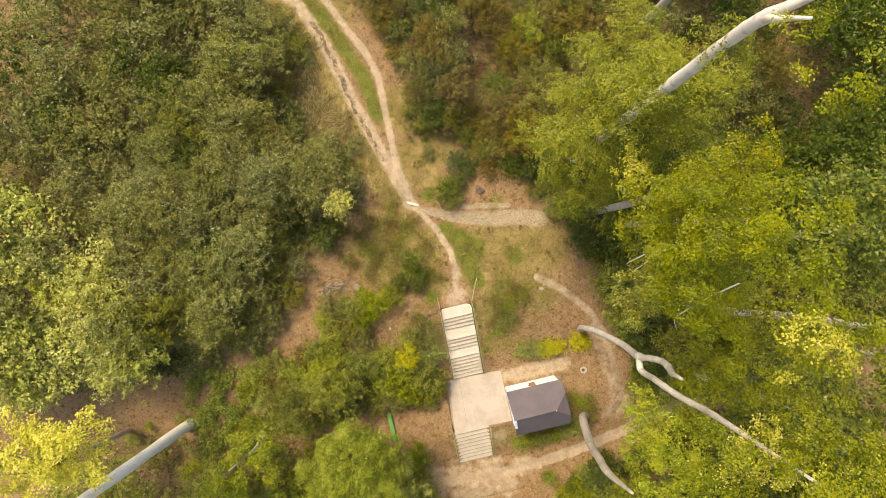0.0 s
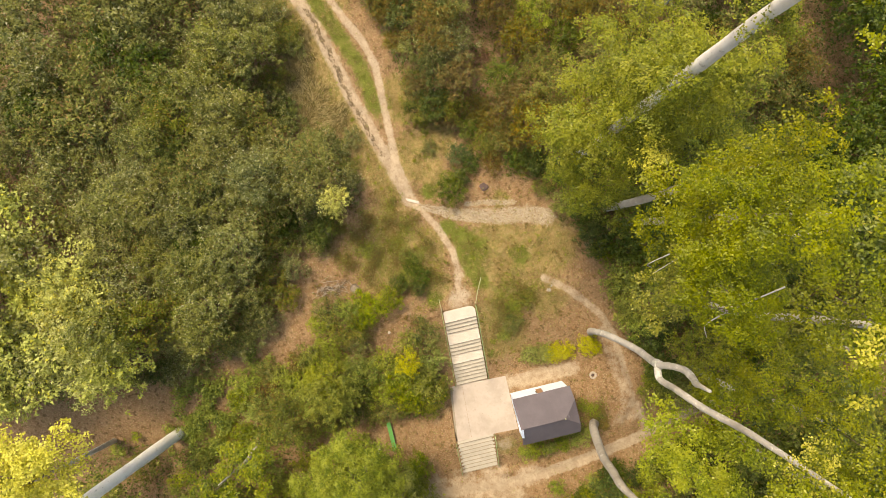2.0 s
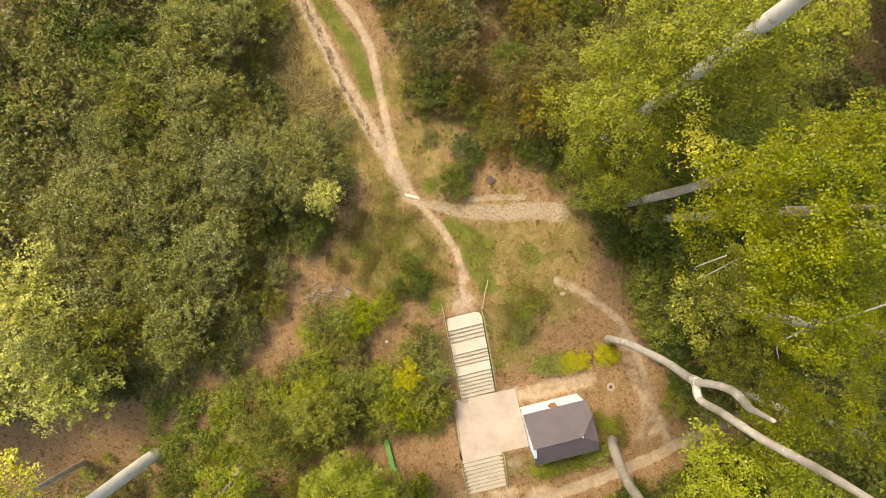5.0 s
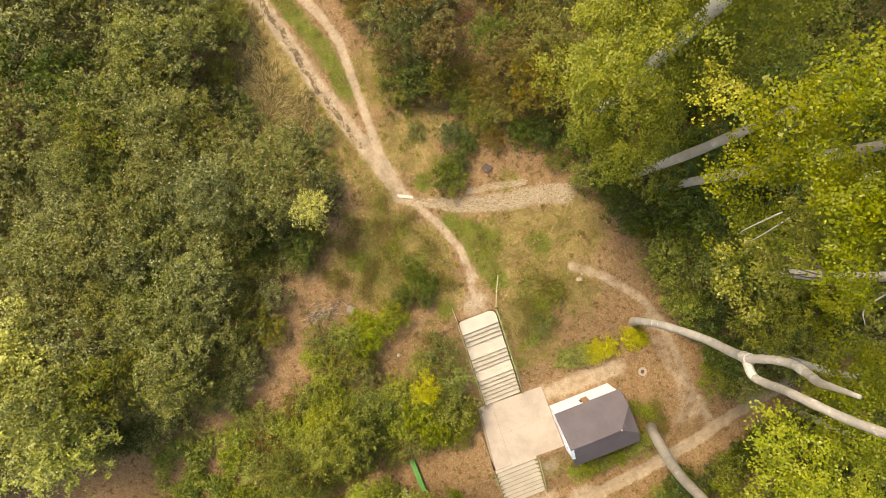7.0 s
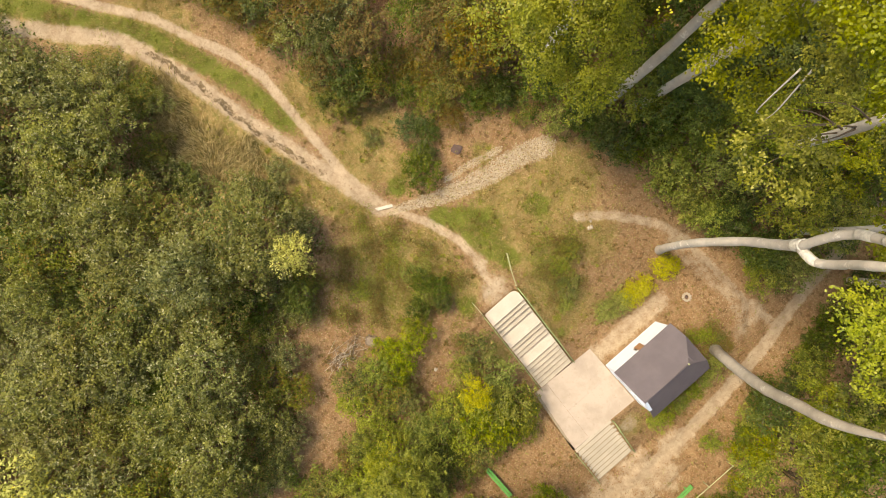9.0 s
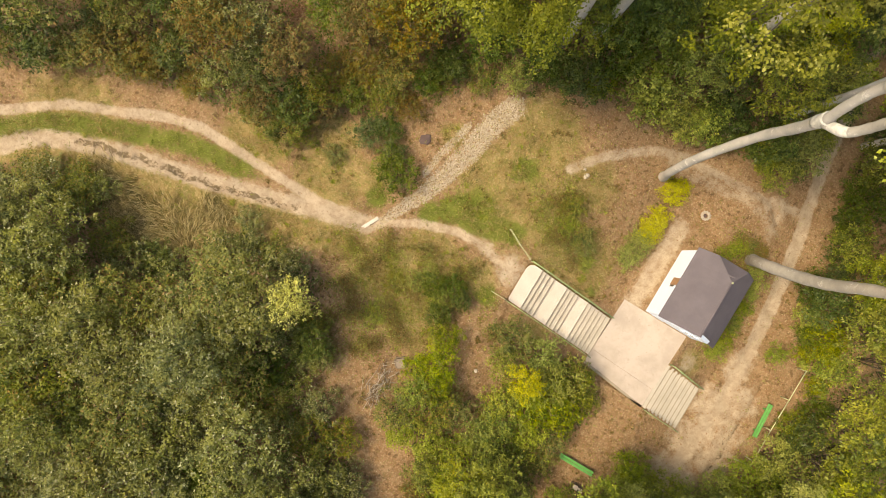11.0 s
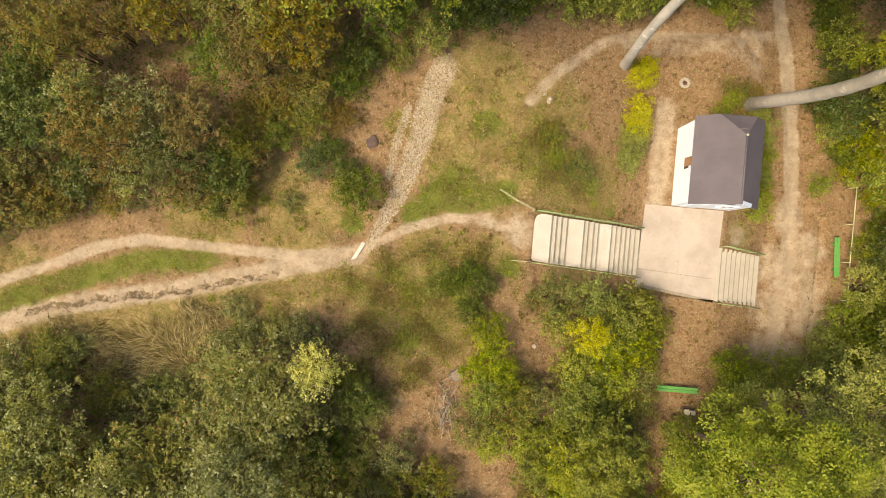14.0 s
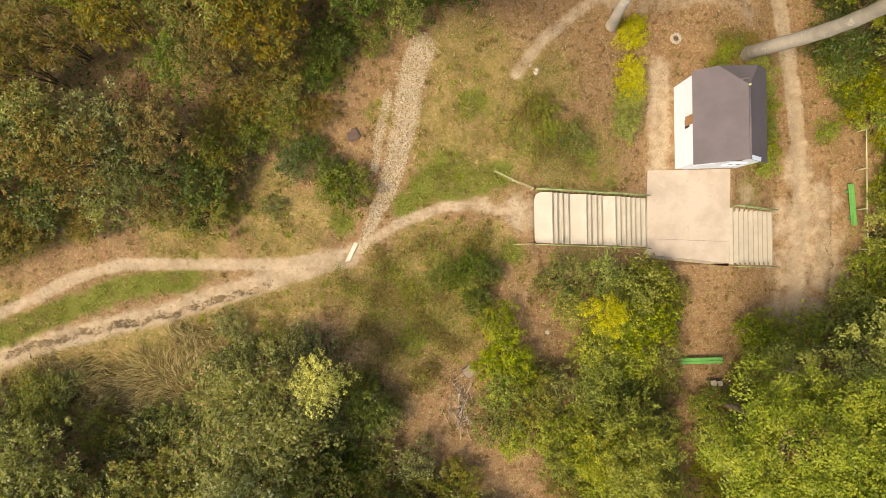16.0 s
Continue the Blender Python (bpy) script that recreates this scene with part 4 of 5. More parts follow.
SW = [(-46, -14), (-38.5, -13.2), (-36, -10.8), (-33.4, -9.2), (-30.6, -9.4), (-29.6, -10.6), (-26.8, -11.1), (-24.0, -10.0), (-23.5, -8.4), (-23.2, -6.9), (-20.6, -6.9), (-18.3, -6.3), (-17.3, -7.2), (-16.5, -9.0), (-15.2, -11.0), (-14.9, -13.3), (-11.6, -14.6), (-8.4, -17.4), (-7.0, -21), (-7.0, -27), (-7.2, -35), (-7, -50), (-50, -50)]
LIGHT = [(-21, -29), (-13, -26.5), (-7.4, -23.5), (-7.4, -48), (-30, -48), (-26, -36)]
NW = [(-55, -3), (-44, -8), (-38, -5.0), (-35.4, -3.3), (-29.6, -1.8), (-25.5, -1.4), (-22.7, -0.9), (-21.7, 1.8), (-18.9, 3.6), (-17.2, 5.6), (-14.2, 8.2), (-14.4, 12), (-14, 32), (-55, 32)]
NORTH = [(-14, 12.2), (-12.8, 10.0), (-9.9, 10.6), (-5, 11.8), (0, 13.6), (4.5, 13.9), (6.2, 17), (5.0, 42), (-14, 42)]
EAST = [(9.4, 17), (10.6, 11), (11.6, 7), (12.2, 4.6), (14.4, 3.4), (14.6, -5), (11.6, -8.6), (38, -9.5), (38, 34), (7, 34)]
MID = [(-5.9, -3.4), (1.5, -4.3), (2.1, -6.4), (1.1, -9.4), (1.1, -11.5), (1.3, -16.5), (0.6, -20), (-5, -21), (-6.3, -15.4), (-6.6, -13.6), (-9.6, -12.8), (-9.8, -9.9), (-6.8, -9.2), (-3.8, -9.3), (-4.4, -6.8), (-5.5, -5.7)]
STRIP = [(-12.0, -2.9), (-10.0, -3.0), (-9.6, -4.7), (-8.1, -6.5), (-7.2, -9.1), (-9.8, -9.8), (-9.6, -6.1), (-11.8, -4.3)]
SOUTH = [(2.6, -11.2), (5.2, -9.8), (7.4, -10.2), (7.2, -17), (11, -17), (11, -8.8), (14, -7.6), (36, -12), (30, -44), (-2, -50), (-1.5, -30), (1.2, -25), (2.0, -17)]


def hedge(poly, kinds, seed, group, gap=1.15, depth=1.3, size=(0.55, 0.95), share=0.85):
    """Low bushes that close the edge of a thicket towards the clearing."""
    r = np.random.default_rng(seed)
    for (ax, ay), (bx, by) in zip(poly, poly[1:]):
        long = math.hypot(bx - ax, by - ay)
        if max(math.hypot(ax + 10, ay), math.hypot(bx + 10, by)) > 34:
            continue
        for k in range(int(long / gap) + 1):
            t = (k + r.uniform(0, 0.8)) * gap / long
            x, y = ax + (bx - ax) * t + r.normal() * 0.3, ay + (by - ay) * t + r.normal() * 0.3
            nx_, ny_ = -(by - ay) / long, (bx - ax) / long
            into = 1 if inside(x + nx_ * 0.8, y + ny_ * 0.8, poly) else -1
            o = r.uniform(0.2, depth) * into
            x, y = x + nx_ * o, y + ny_ * o
            if r.uniform() < share and all((x - a) ** 2 + (y - b) ** 2 > 0.6 for a, b in placed):
                placed.append((x, y))
                plant(kinds[int(r.integers(len(kinds)))], "bush", x, y, r.uniform(*size), r.uniform(0, 6.28), group, r.uniform(0.7, 1.2))


# lit southern part of the thicket: its brightness is in the leaf colour
thicket(LIGHT, 1.75, ["pale", "sage", "olive"], [0.72, 0.18, 0.10], 9, "thicket south of the track", (0.9, 1.3), 0.5, far=42, grow=1.35, tall_from=0.9)
DEEP = [(-48, -17), (-20, -17), (-13, -20), (-13, -24), (-24, -24), (-30, -45), (-50, -45)]
thicket(DEEP, 1.6, ["sage", "olive", "dark"], [0.55, 0.35, 0.10], 18, "thicket south of the track", (0.8, 1.15), 0.3, far=41, grow=1.1, tall_from=0.3)
thicket([p for p in SW if p[0] < -29] + [(-29, -50)], 1.6, ["olive", "sage", "dark"], [0.45, 0.43, 0.12], 8, "thicket south of the track", (0.8, 1.15), 0.5, far=41, grow=1.1, tall_from=1.5)
thicket(SW, 1.5, ["sage", "olive", "dark"], [0.64, 0.31, 0.05], 1, "thicket south of the track", (0.8, 1.15), 0.5, far=41, grow=1.1, tall_from=2.6)
thicket(NW, 1.6, ["olive", "dark", "green", "rust", "sage"], [0.42, 0.36, 0.02, 0.12, 0.08], 2, "thicket north of the track", (0.8, 1.15), 0.8, far=35, tall_from=2.4)
WOODS = [(-26, 18), (-14, 18), (-4, 22), (-4, 46), (-30, 46)]
thicket(WOODS, 2.0, ["dark"], [1.0], 19, "undergrowth at the forest edge", (1.2, 1.6), 0.2, far=50, tall_from=0.2)
thicket(NORTH, 1.75, ["dark", "green", "lime"], [0.5, 0.4, 0.1], 3, "undergrowth at the forest edge", (0.95, 1.4), 0.6, far=43, tall_from=2.4)
for x, y in ((12.4, -6.0), (11.3, -7.7), (13.4, -4.4), (14.4, -2.4), (13.6, -7.4)):
    single("lime", x, y, 1.15, 0.9, "undergrowth beyond the road")
thicket(EAST, 1.7, ["green", "dark"], [0.7, 0.3], 4, "undergrowth beyond the road", (1.0, 1.4), 0.6, far=43, tall_from=1.8)
thicket(MID, 1.2, ["green", "olive", "lime", "rust", "dark"], [0.34, 0.20, 0.34, 0.06, 0.06], 5, "bushes below the stairs", (0.8, 1.1), 0.3, 2.6)
thicket(STRIP, 0.95, ["green", "lime", "dark"], [0.55, 0.35, 0.10], 7, "bushes below the stairs", (0.55, 0.8), 0.1, 5.0)
thicket(SOUTH, 1.85, ["green", "lime", "olive", "dark"], [0.5, 0.25, 0.15, 0.10], 6, "undergrowth on the southern slope", (0.9, 1.3), far=38)
hedge(SW, ["olive", "dark", "sage", "sage"], 11, "thicket south of the track")
hedge(NW, ["olive", "dark", "olive", "rust"], 12, "thicket north of the track")
hedge(NORTH, ["green", "lime", "dark"], 13, "undergrowth at the forest edge")
hedge(EAST, ["green", "dark", "dark"], 14, "undergrowth beyond the road")
set_plants(450)


# ---- tall trees ----
def beech_crown(r, cx, cy, low, high, rad, count, per, leaf):
    """Lobes of leaves over an egg-shaped crown, with gaps between them; the leaves lie on each lobe's upper skin."""
    d = unit(r.normal(size=(count, 3)))
    d[:, 2] = np.abs(d[:, 2]) * r.choice([1, 1, 1, 1, -0.5], count)
    k = r.uniform(0.2, 1.0, count) ** 0.5 * (1 + 0.2 * np.sin(3 * np.arctan2(d[:, 1], d[:, 0]) + cx) + 0.1 * np.sin(7 * d[:, 0] + cy))
    mid, half = (low + high) / 2, (high - low) / 2
    c = np.stack([cx + rad * d[:, 0] * k, cy + rad * d[:, 1] * k, mid + half * d[:, 2] * k], 1)
    size = np.minimum(rad * r.uniform(0.16, 0.32, count), r.uniform(0.55, 1.1, count))
    many = max(4, per // 12)
    e = unit(r.normal(size=(count, many, 3)) + d[:, None] * 0.5 + np.array([0, 0, 0.5]))
    lump = 1 + 0.25 * np.sin(4 * e[..., 0] + 9 * d[:, None, 0]) * np.sin(4 * e[..., 1] + 7 * d[:, None, 1])
    at = c[:, None] + e * (r.uniform(0.5, 1.0, (count, many)) ** 0.5 * lump * size[:, None])[..., None] * np.array([1.15, 1.15, 0.75])
    # each spray is a drooping fan of twelve leaves
    face = unit(e * 0.45 + np.array([0, 0, 0.8]) + r.normal(size=e.shape) * 0.22)
    u = unit(np.cross(np.cross(face, e + r.normal(size=e.shape) * 0.4), face))
    v = np.cross(face, u)
    a, b = r.uniform(-0.5, 0.6, (count, many, 12, 1)), r.normal(size=(count, many, 12, 1)) * 0.26
    reach = leaf * 4.6
    pos = at[:, :, None] + (u[:, :, None] * a + v[:, :, None] * b - np.array([0, 0, 0.35]) * np.abs(a)) * reach + r.normal(size=(count, many, 12, 3)) * 0.03
    nrm = face[:, :, None] + r.normal(size=pos.shape) * 0.22
    return pos.reshape(-1, 3), nrm.reshape(-1, 3), (leaf * r.uniform(0.7, 1.25, (count, many, 12))).ravel(), c


def tree(name, stems, crowns, kind, label, seed, twigs=5, group="tall trees of the wood", leaf=0.14, dense=0.78, bark=None, patches=(), bare=()):
    """A tall tree: stems as lists of (x, y, z, radius), crowns as (x, y, low, high, radius, sprays, leaves each)."""
    r = np.random.default_rng(seed)
    x0, y0, z0, _ = stems[0][0]
    t = thing(name, x0, y0, z0, label, "tree", group)
    for i, stem in enumerate(stems):
        pts = spline([(x - x0, y - y0, z - z0) for x, y, z, _ in stem], 5)
        rad = np.interp(np.linspace(0, 1, len(pts)), np.linspace(0, 1, len(stem)), [s[3] for s in stem])
        rad = rad * (1 + 0.05 * np.sin(np.arange(len(pts)) * 2.1))
        part("trunk" if i == 0 else "fork_stem", tubes("trunk", [(pts, rad)], bark or BARK, 12), bark or BARK, t)
    for i, z_low, z_high in patches:
        line = [p for p in spline(stems[i], 12) if z_low <= p[2] <= z_high]
        band = [(Vector((x - x0, y - y0, z - z0)), 1.05 * w * (1 + 0.05 * math.sin(7 * z))) for x, y, z, w in line]
        part("lichen_patch", tubes("lichen_patch", [([p for p, _ in band], [w for _, w in band])], LICHEN, 12), LICHEN, t, "pale lichen on the bark")
    for line in bare:
        way = spline([(x - x0, y - y0, z - z0) for x, y, z in line], 5)
        part("bare_branch", tubes("bare_branch", [(way, np.linspace(0.032, 0.012, len(way)))], BARK, 5), BARK, t, "bare bleached branch")
    limbs, leaves = [], {}
    for cx, cy, low, high, rad, *own in crowns:
        lobe = min(0.24 * rad, 0.8)
        count = int(2.3 * rad * rad * (0.24 * rad / lobe) ** 1.6) + 11
        own_leaf = leaf if low < 22 else 0.72 * leaf
        per = int(dense * (lobe / own_leaf) ** 2 * 8.4)
        pos, nrm, size, c = beech_crown(r, cx - x0, cy - y0, low - z0, high - z0, rad, count, per, own_leaf)
        leaves.setdefault(own[0] if own else kind, []).append((pos, nrm, size))
        axis = [(x - x0, y - y0, z - z0) for x, y, z, _ in stems[-1 if len(stems) > 1 else 0]]
        top = axis[-1]
        for k in range(0, count, max(1, count // twigs)) if twigs else ():
            e = c[k]
            z = min(max(low - z0, e[2] - 0.55 * math.hypot(e[0] - (cx - x0), e[1] - (cy - y0)) - 1), top[2])
            zs = [a[2] for a in axis]
            b = np.array([np.interp(z, zs, [a[j] for a in axis]) for j in (0, 1)] + [z])
            m = (b + e) / 2 + (0, 0, 0.08 * np.linalg.norm(e - b)) + r.normal(size=3) * 0.2
            limbs.append((spline([b, m, e], 3), np.linspace(0.06, 0.01, 7)))
    for limb in limbs:
        part("bough", tubes("bough", [limb], TWIG, 4), TWIG, t)
    for tone, rows in leaves.items():
        pos, nrm, size = (np.concatenate(col) for col in zip(*rows))
        part("crown", leaves_mesh("crown", pos, nrm, size, LEAF[tone], r, 0.78, ovate=leaf < 0.16), LEAF[tone], t)
    return t


def upright(x, y, top, r0, lean=(0.0, 0.0), bend=0.3):
    """A stem from the ground to its top."""
    z = gz(x, y) - 0.3
    return [(x, y, z, r0 * 1.35), (x + lean[0] * 0.05, y + lean[1] * 0.05, z + 0.9, r0), (x + lean[0] * 0.35 + bend, y + lean[1] * 0.35, z + (top - z) * 0.4, r0 * 0.85),
            (x + lean[0] * 0.7, y + lean[1] * 0.7 + bend, z + (top - z) * 0.7, r0 * 0.65), (x + lean[0], y + lean[1], top, r0 * 0.15)]


BEECH = "tall grey-barked beech with yellowing autumn leaves"
tree("beech_tree", [[(-1.9, 9.85, gz(-1.9, 9.85) - 0.3, 0.42), (-2.0, 9.7, 1.2, 0.29), (-2.4, 9.4, 3.5, 0.26), (-2.45, 9.6, 7, 0.25), (-1.95, 10.1, 11, 0.24), (-1.75, 9.95, 14, 0.24), (-1.9, 9.66, 16.2, 0.27)],
                    [(-1.9, 9.6, 16.0, 0.21), (-1.98, 9.95, 17.3, 0.2), (-1.9, 10.2, 18.4, 0.2), (-1.75, 10.1, 19.4, 0.19), (-1.75, 9.75, 20.6, 0.17), (-2.1, 9.3, 22.0, 0.13), (-2.3, 9.0, 23.8, 0.08)],
                    [(-1.8, 9.6, 15.9, 0.2), (-1.28, 9.32, 16.6, 0.19), (-1.1, 9.36, 17.5, 0.19), (-1.25, 9.2, 18.8, 0.18), (-1.4, 8.95, 20.4, 0.18), (-1.05, 9.15, 22.4, 0.17), (-0.95, 9.3, 24.8, 0.16), (-1.45, 8.7, 28, 0.13), (-0.6, 9.2, 33, 0.05)]],
     [(0.2, 9.8, 27, 35, 3.0), (-2.4, 13.2, 22, 29, 2.2), (0.6, 12.4, 16, 21.5, 2.6), (-1.4, 8.0, 30.0, 33.0, 1.3, "gold"), (0.6, 10.8, 30.5, 34, 1.5, "gold")], "beech", "tall beech with a forked and twisted pale grey trunk", 21, 0, leaf=0.11,
     patches=[(0, 15.2, 16.3), (1, 18.5, 19.5), (1, 20.0, 20.5), (2, 15.9, 16.8)])
tree("beech_tree", [[(6.5, 8.55, -1.2, 0.5), (6.1, 8.2, 0.4, 0.38), (5.6, 7.78, 2.0, 0.35), (5.45, 7.35, 4, 0.35), (5.75, 7.0, 6.2, 0.34), (5.7, 6.6, 9, 0.31), (5.4, 6.33, 12, 0.28), (5.24, 6.1, 15, 0.25), (5.0, 6.4, 19, 0.08)]], [(3.2, 9.6, 17.0, 20.4, 3.5), (8.5, 10.5, 18, 26, 3.4)], "spring", "tall grey-barked beech with light green leaves", 22, 0, leaf=0.115, bark=BROWNBARK)
tree("beech_tree", [upright(-12.1, 13.1, 26, 0.33, (0.3, -0.3), 0.12)], [(-10.3, 11.3, 20, 29.5, 2.9), (-9.5, 10.2, 18.4, 21.5, 1.4), (-10.9, 12.2, 17.8, 22, 1.8), (-11.5, 11.4, 26.5, 30.5, 1.6), (-13.4, 10.4, 19.0, 21.6, 1.2, "gold"), (-12.2, 8.9, 33.6, 35.2, 0.75, "turning")], "beech", BEECH, 23, 0, leaf=0.11, dense=1.2)
tree("beech_tree", [upright(-10.6, 14.5, 30, 0.3, (1.2, -2.5), 0.1)], [(-9.3, 9.7, 24, 33, 2.6), (-9.4, 9.0, 33, 37.0, 1.5), (-6.3, 8.9, 18, 22, 1.5, "turning"), (-7.6, 9.6, 24, 30, 2.3), (-8.7, 8.3, 23.3, 26.3, 1.1, "turning"), (-6.0, 9.8, 32, 36.2, 1.5), (-6.1, 8.1, 35.2, 37.2, 0.9, "gold")], "beech", BEECH, 24, 0, leaf=0.11, dense=1.2,
     bare=[[(-7.4, 9.5, 30.5), (-6.9, 8.9, 29.1), (-6.4, 8.75, 27.6), (-5.9, 8.9, 25.6)], [(-6.3, 8.8, 27.2), (-5.9, 8.3, 26.6), (-5.3, 8.4, 26.2)], [(-8.9, 8.4, 24.6), (-8.5, 8.1, 22.6), (-8.2, 8.6, 21.6)], [(-8.6, 8.9, 24.2), (-8.1, 8.5, 22.6), (-7.9, 8.7, 21.4)]])
tree("beech_tree", [upright(-2.8, 18.3, 28, 0.33)], [(-5.0, 14.6, 17, 26, 2.9), (-5.8, 13.4, 9, 14.5, 1.9)], "beech", BEECH, 25, leaf=0.13)
tree("beech_tree", [[(-16.9, 11.4, gz(-16.9, 11.4) - 0.3, 0.5), (-16.8, 11.3, 4, 0.38), (-16.6, 11.1, 14, 0.34), (-16.5, 11.0, 25, 0.3), (-16.5, 11.1, 31, 0.26), (-16.3, 11.0, 33.6, 0.24), (-15.8, 11.3, 36.5, 0.06)], [(-16.35, 11.05, 33.2, 0.16), (-15.9, 10.6, 34.4, 0.13), (-15.2, 10.5, 36, 0.05)]],
     [(-18.0, 11.6, 9, 22.5, 5.0), (-15.3, 9.5, 8.5, 17.5, 3.4), (-15.4, 12.6, 18, 26.5, 2.9), (-18.0, 14.2, 12, 21, 3.4), (-16.7, 11.2, 21, 27.0, 2.2), (-16.5, 10.7, 22.5, 26.5, 1.5), (-16.7, 10.4, 19.5, 23.8, 1.7), (-16.5, 11.2, 28.6, 31.6, 1.4), (-14.2, 11.7, 33, 38, 1.7, "beech")], "canopy", "stout pale-trunked beech with yellowing leaves", 26, 0, leaf=0.11, bark=WHITEBARK)
tree("beech_tree", [upright(-26.6, 19.8, 26, 0.36)], [(-27, 24.5, 17, 26, 4.0)], "forest", BEECH, 27, 0)
tree("beech_tree", [upright(-1.8, -27.2, 26, 0.5, (2.6, -4.2), 0.0)], [(1.5, -36.5, 19, 27, 4.0)], "beech", "tall tree with a straight smooth white-grey trunk", 28, 0, bark=PALEBARK)
tree("beech_tree", [upright(5.3, -26.5, 24, 0.42)], [(8.5, -28, 16, 25, 4.0)], "beech", BEECH, 29)
tree("beech_tree", [upright(6.0, -21.9, 24, 0.42)], [(10, -21, 15, 23, 3.6)], "beech", BEECH, 30)
tree("maple_tree", [upright(-2.4, -33.0, 18, 0.22, (-1.9, 6.5), 0.0)], [(-4.5, -27.1, 13.5, 20.5, 2.7), (-5.4, -29.6, 13, 19.5, 2.4)], "lemon", "broad crown of clear yellow autumn leaves", 31, dense=1.6)
tree("hornbeam_tree", [upright(4.4, -11.9, 6.0, 0.2)], [(4.3, -11.9, 4.0, 10.5, 4.3), (4.6, -12.0, 7.5, 11.5, 3.0), (2.6, -13.2, 3.0, 8.5, 2.0)], "lime", "round-crowned tree with light yellow-green leaves", 32, leaf=0.105, dense=1.0, bark=TWIG)
tree("hornbeam_tree", [upright(8.6, -10.6, 4.5, 0.18)], [(8.2, -10.9, 3.0, 9.5, 3.1), (10.4, -9.0, 2.5, 8.6, 2.7), (7.2, -8.7, 3.0, 8.6, 2.1), (10.6, -13.0, 3.0, 10.0, 3.4), (12.4, -7.0, 2.0, 7.4, 2.3), (14.4, -4.4, 1.6, 6.4, 2.2)], "lime", "broad-crowned tree with yellow-green leaves", 33, leaf=0.105, dense=1.0, bark=TWIG)
tree("hornbeam_tree", [upright(1.0, -21.0, 9, 0.2)], [(1.6, -20.6, 4.0, 9, 3.0)], "green", "small round-crowned tree with fresh green leaves", 34, leaf=0.15)
for k, (x, y, top, rad, kind) in enumerate(((3.5, 18, 20, 4.2, "forest"), (9.5, 19.5, 22, 4.2, "forest"), (-7, 24, 22, 4.2, "forest"), (15.5, 12, 17, 4.0, "green"), (19, 4, 17, 4.2, "forest"), (19, -5, 16, 4.2, "green"), (2, 26, 26, 4.6, "forest"),                                             (-34, 22, 20, 4.2, "rust"), (14, 24, 22, 4.4, "forest"), (24, 12, 20, 4.4, "forest"), (16, -18, 15, 4.2, "lime"))):
    tree("forest_tree", [upright(x, y, top - 1, 0.26)], [(x, y, top * 0.55, top, rad)], kind, "tall woodland tree with an airy " + ("yellowing" if kind in ("forest", "lime") else "green" if kind == "green" else "russet") + " crown", 40 + k, 4, leaf=0.24)


# ---- grass, low plants, gravel and fallen leaves ----
def scatter(count, seed, weight, x=(-44, 17), y=(-24, 17)):
    """Random places, kept by the weight of each (0 to 1)."""
    r = np.random.default_rng(seed)
    a, b = r.uniform(*x, count), r.uniform(*y, count)
    keep = r.uniform(0, 1, count) < weight(a, b)
    return a[keep], b[keep], r


def clear_of_stairs(x, y):
    return ~(((x > -7.0) & (x < 8.5) & (y > -4.2) & (y < 0.5)) | ((x > 0) & (x < 6) & (y > -4.2) & (y < 6.8)))


def clumpy(a, b):
    """Uneven patches, 0 to 1."""
    v = np.sin(2.1 * a + 1.3 * np.sin(1.7 * b)) + np.sin(2.6 * b + 1.5 * np.sin(1.9 * a + 2)) + 0.7 * np.sin(5.3 * a + 2.2 * np.sin(3.1 * b)) * np.sin(4.7 * b)
    return np.clip(0.45 + 0.4 * v, 0, 1)


def blades(name, x, y, r, per, tall, mat, label, lean=1.5, wide=0.024):
    n = len(x) * per
    px, py = np.repeat(x, per) + r.normal(size=n) * 0.1, np.repeat(y, per) + r.normal(size=n) * 0.1
    base = np.stack([px, py, ground_z(px, py) - 0.02], 1)
    way = np.stack([r.normal(size=n) * lean, r.normal(size=n) * lean, np.ones(n)], 1)
    h = (tall * r.uniform(0.5, 1.2, n))[:, None]
    side = unit(np.cross(way, r.normal(size=(n, 3)))) * wide
    verts = np.stack([base - side, base + side, base + unit(way) * h], 1).reshape(-1, 3)
    tagged(new(name, quick_mesh(name, verts, np.arange(3 * n), 3, mat)), label, "grass", kind="stuff")


STRAW = leaf_material("straw", ((0.47, 0.36, 0.18), (0.62, 0.49, 0.28), (0.36, 0.30, 0.11)), None, 0, 0.7, 0.4, 3.0)
BLADE = leaf_material("grass_blade", ((0.22, 0.28, 0.045), (0.34, 0.37, 0.08), (0.42, 0.40, 0.11)), None, 0, 0.6, 0.4, 2.5)
def dry_share(a, b):
    soil, stones, _, dry = cover(a, b)
    return np.where(clear_of_stairs(a, b), np.clip(dry * 0.9 - 1.1 * soil - stones, 0.0, 1) * (0.1 + 0.9 * clumpy(0.8 * a, 0.8 * b)), 0)


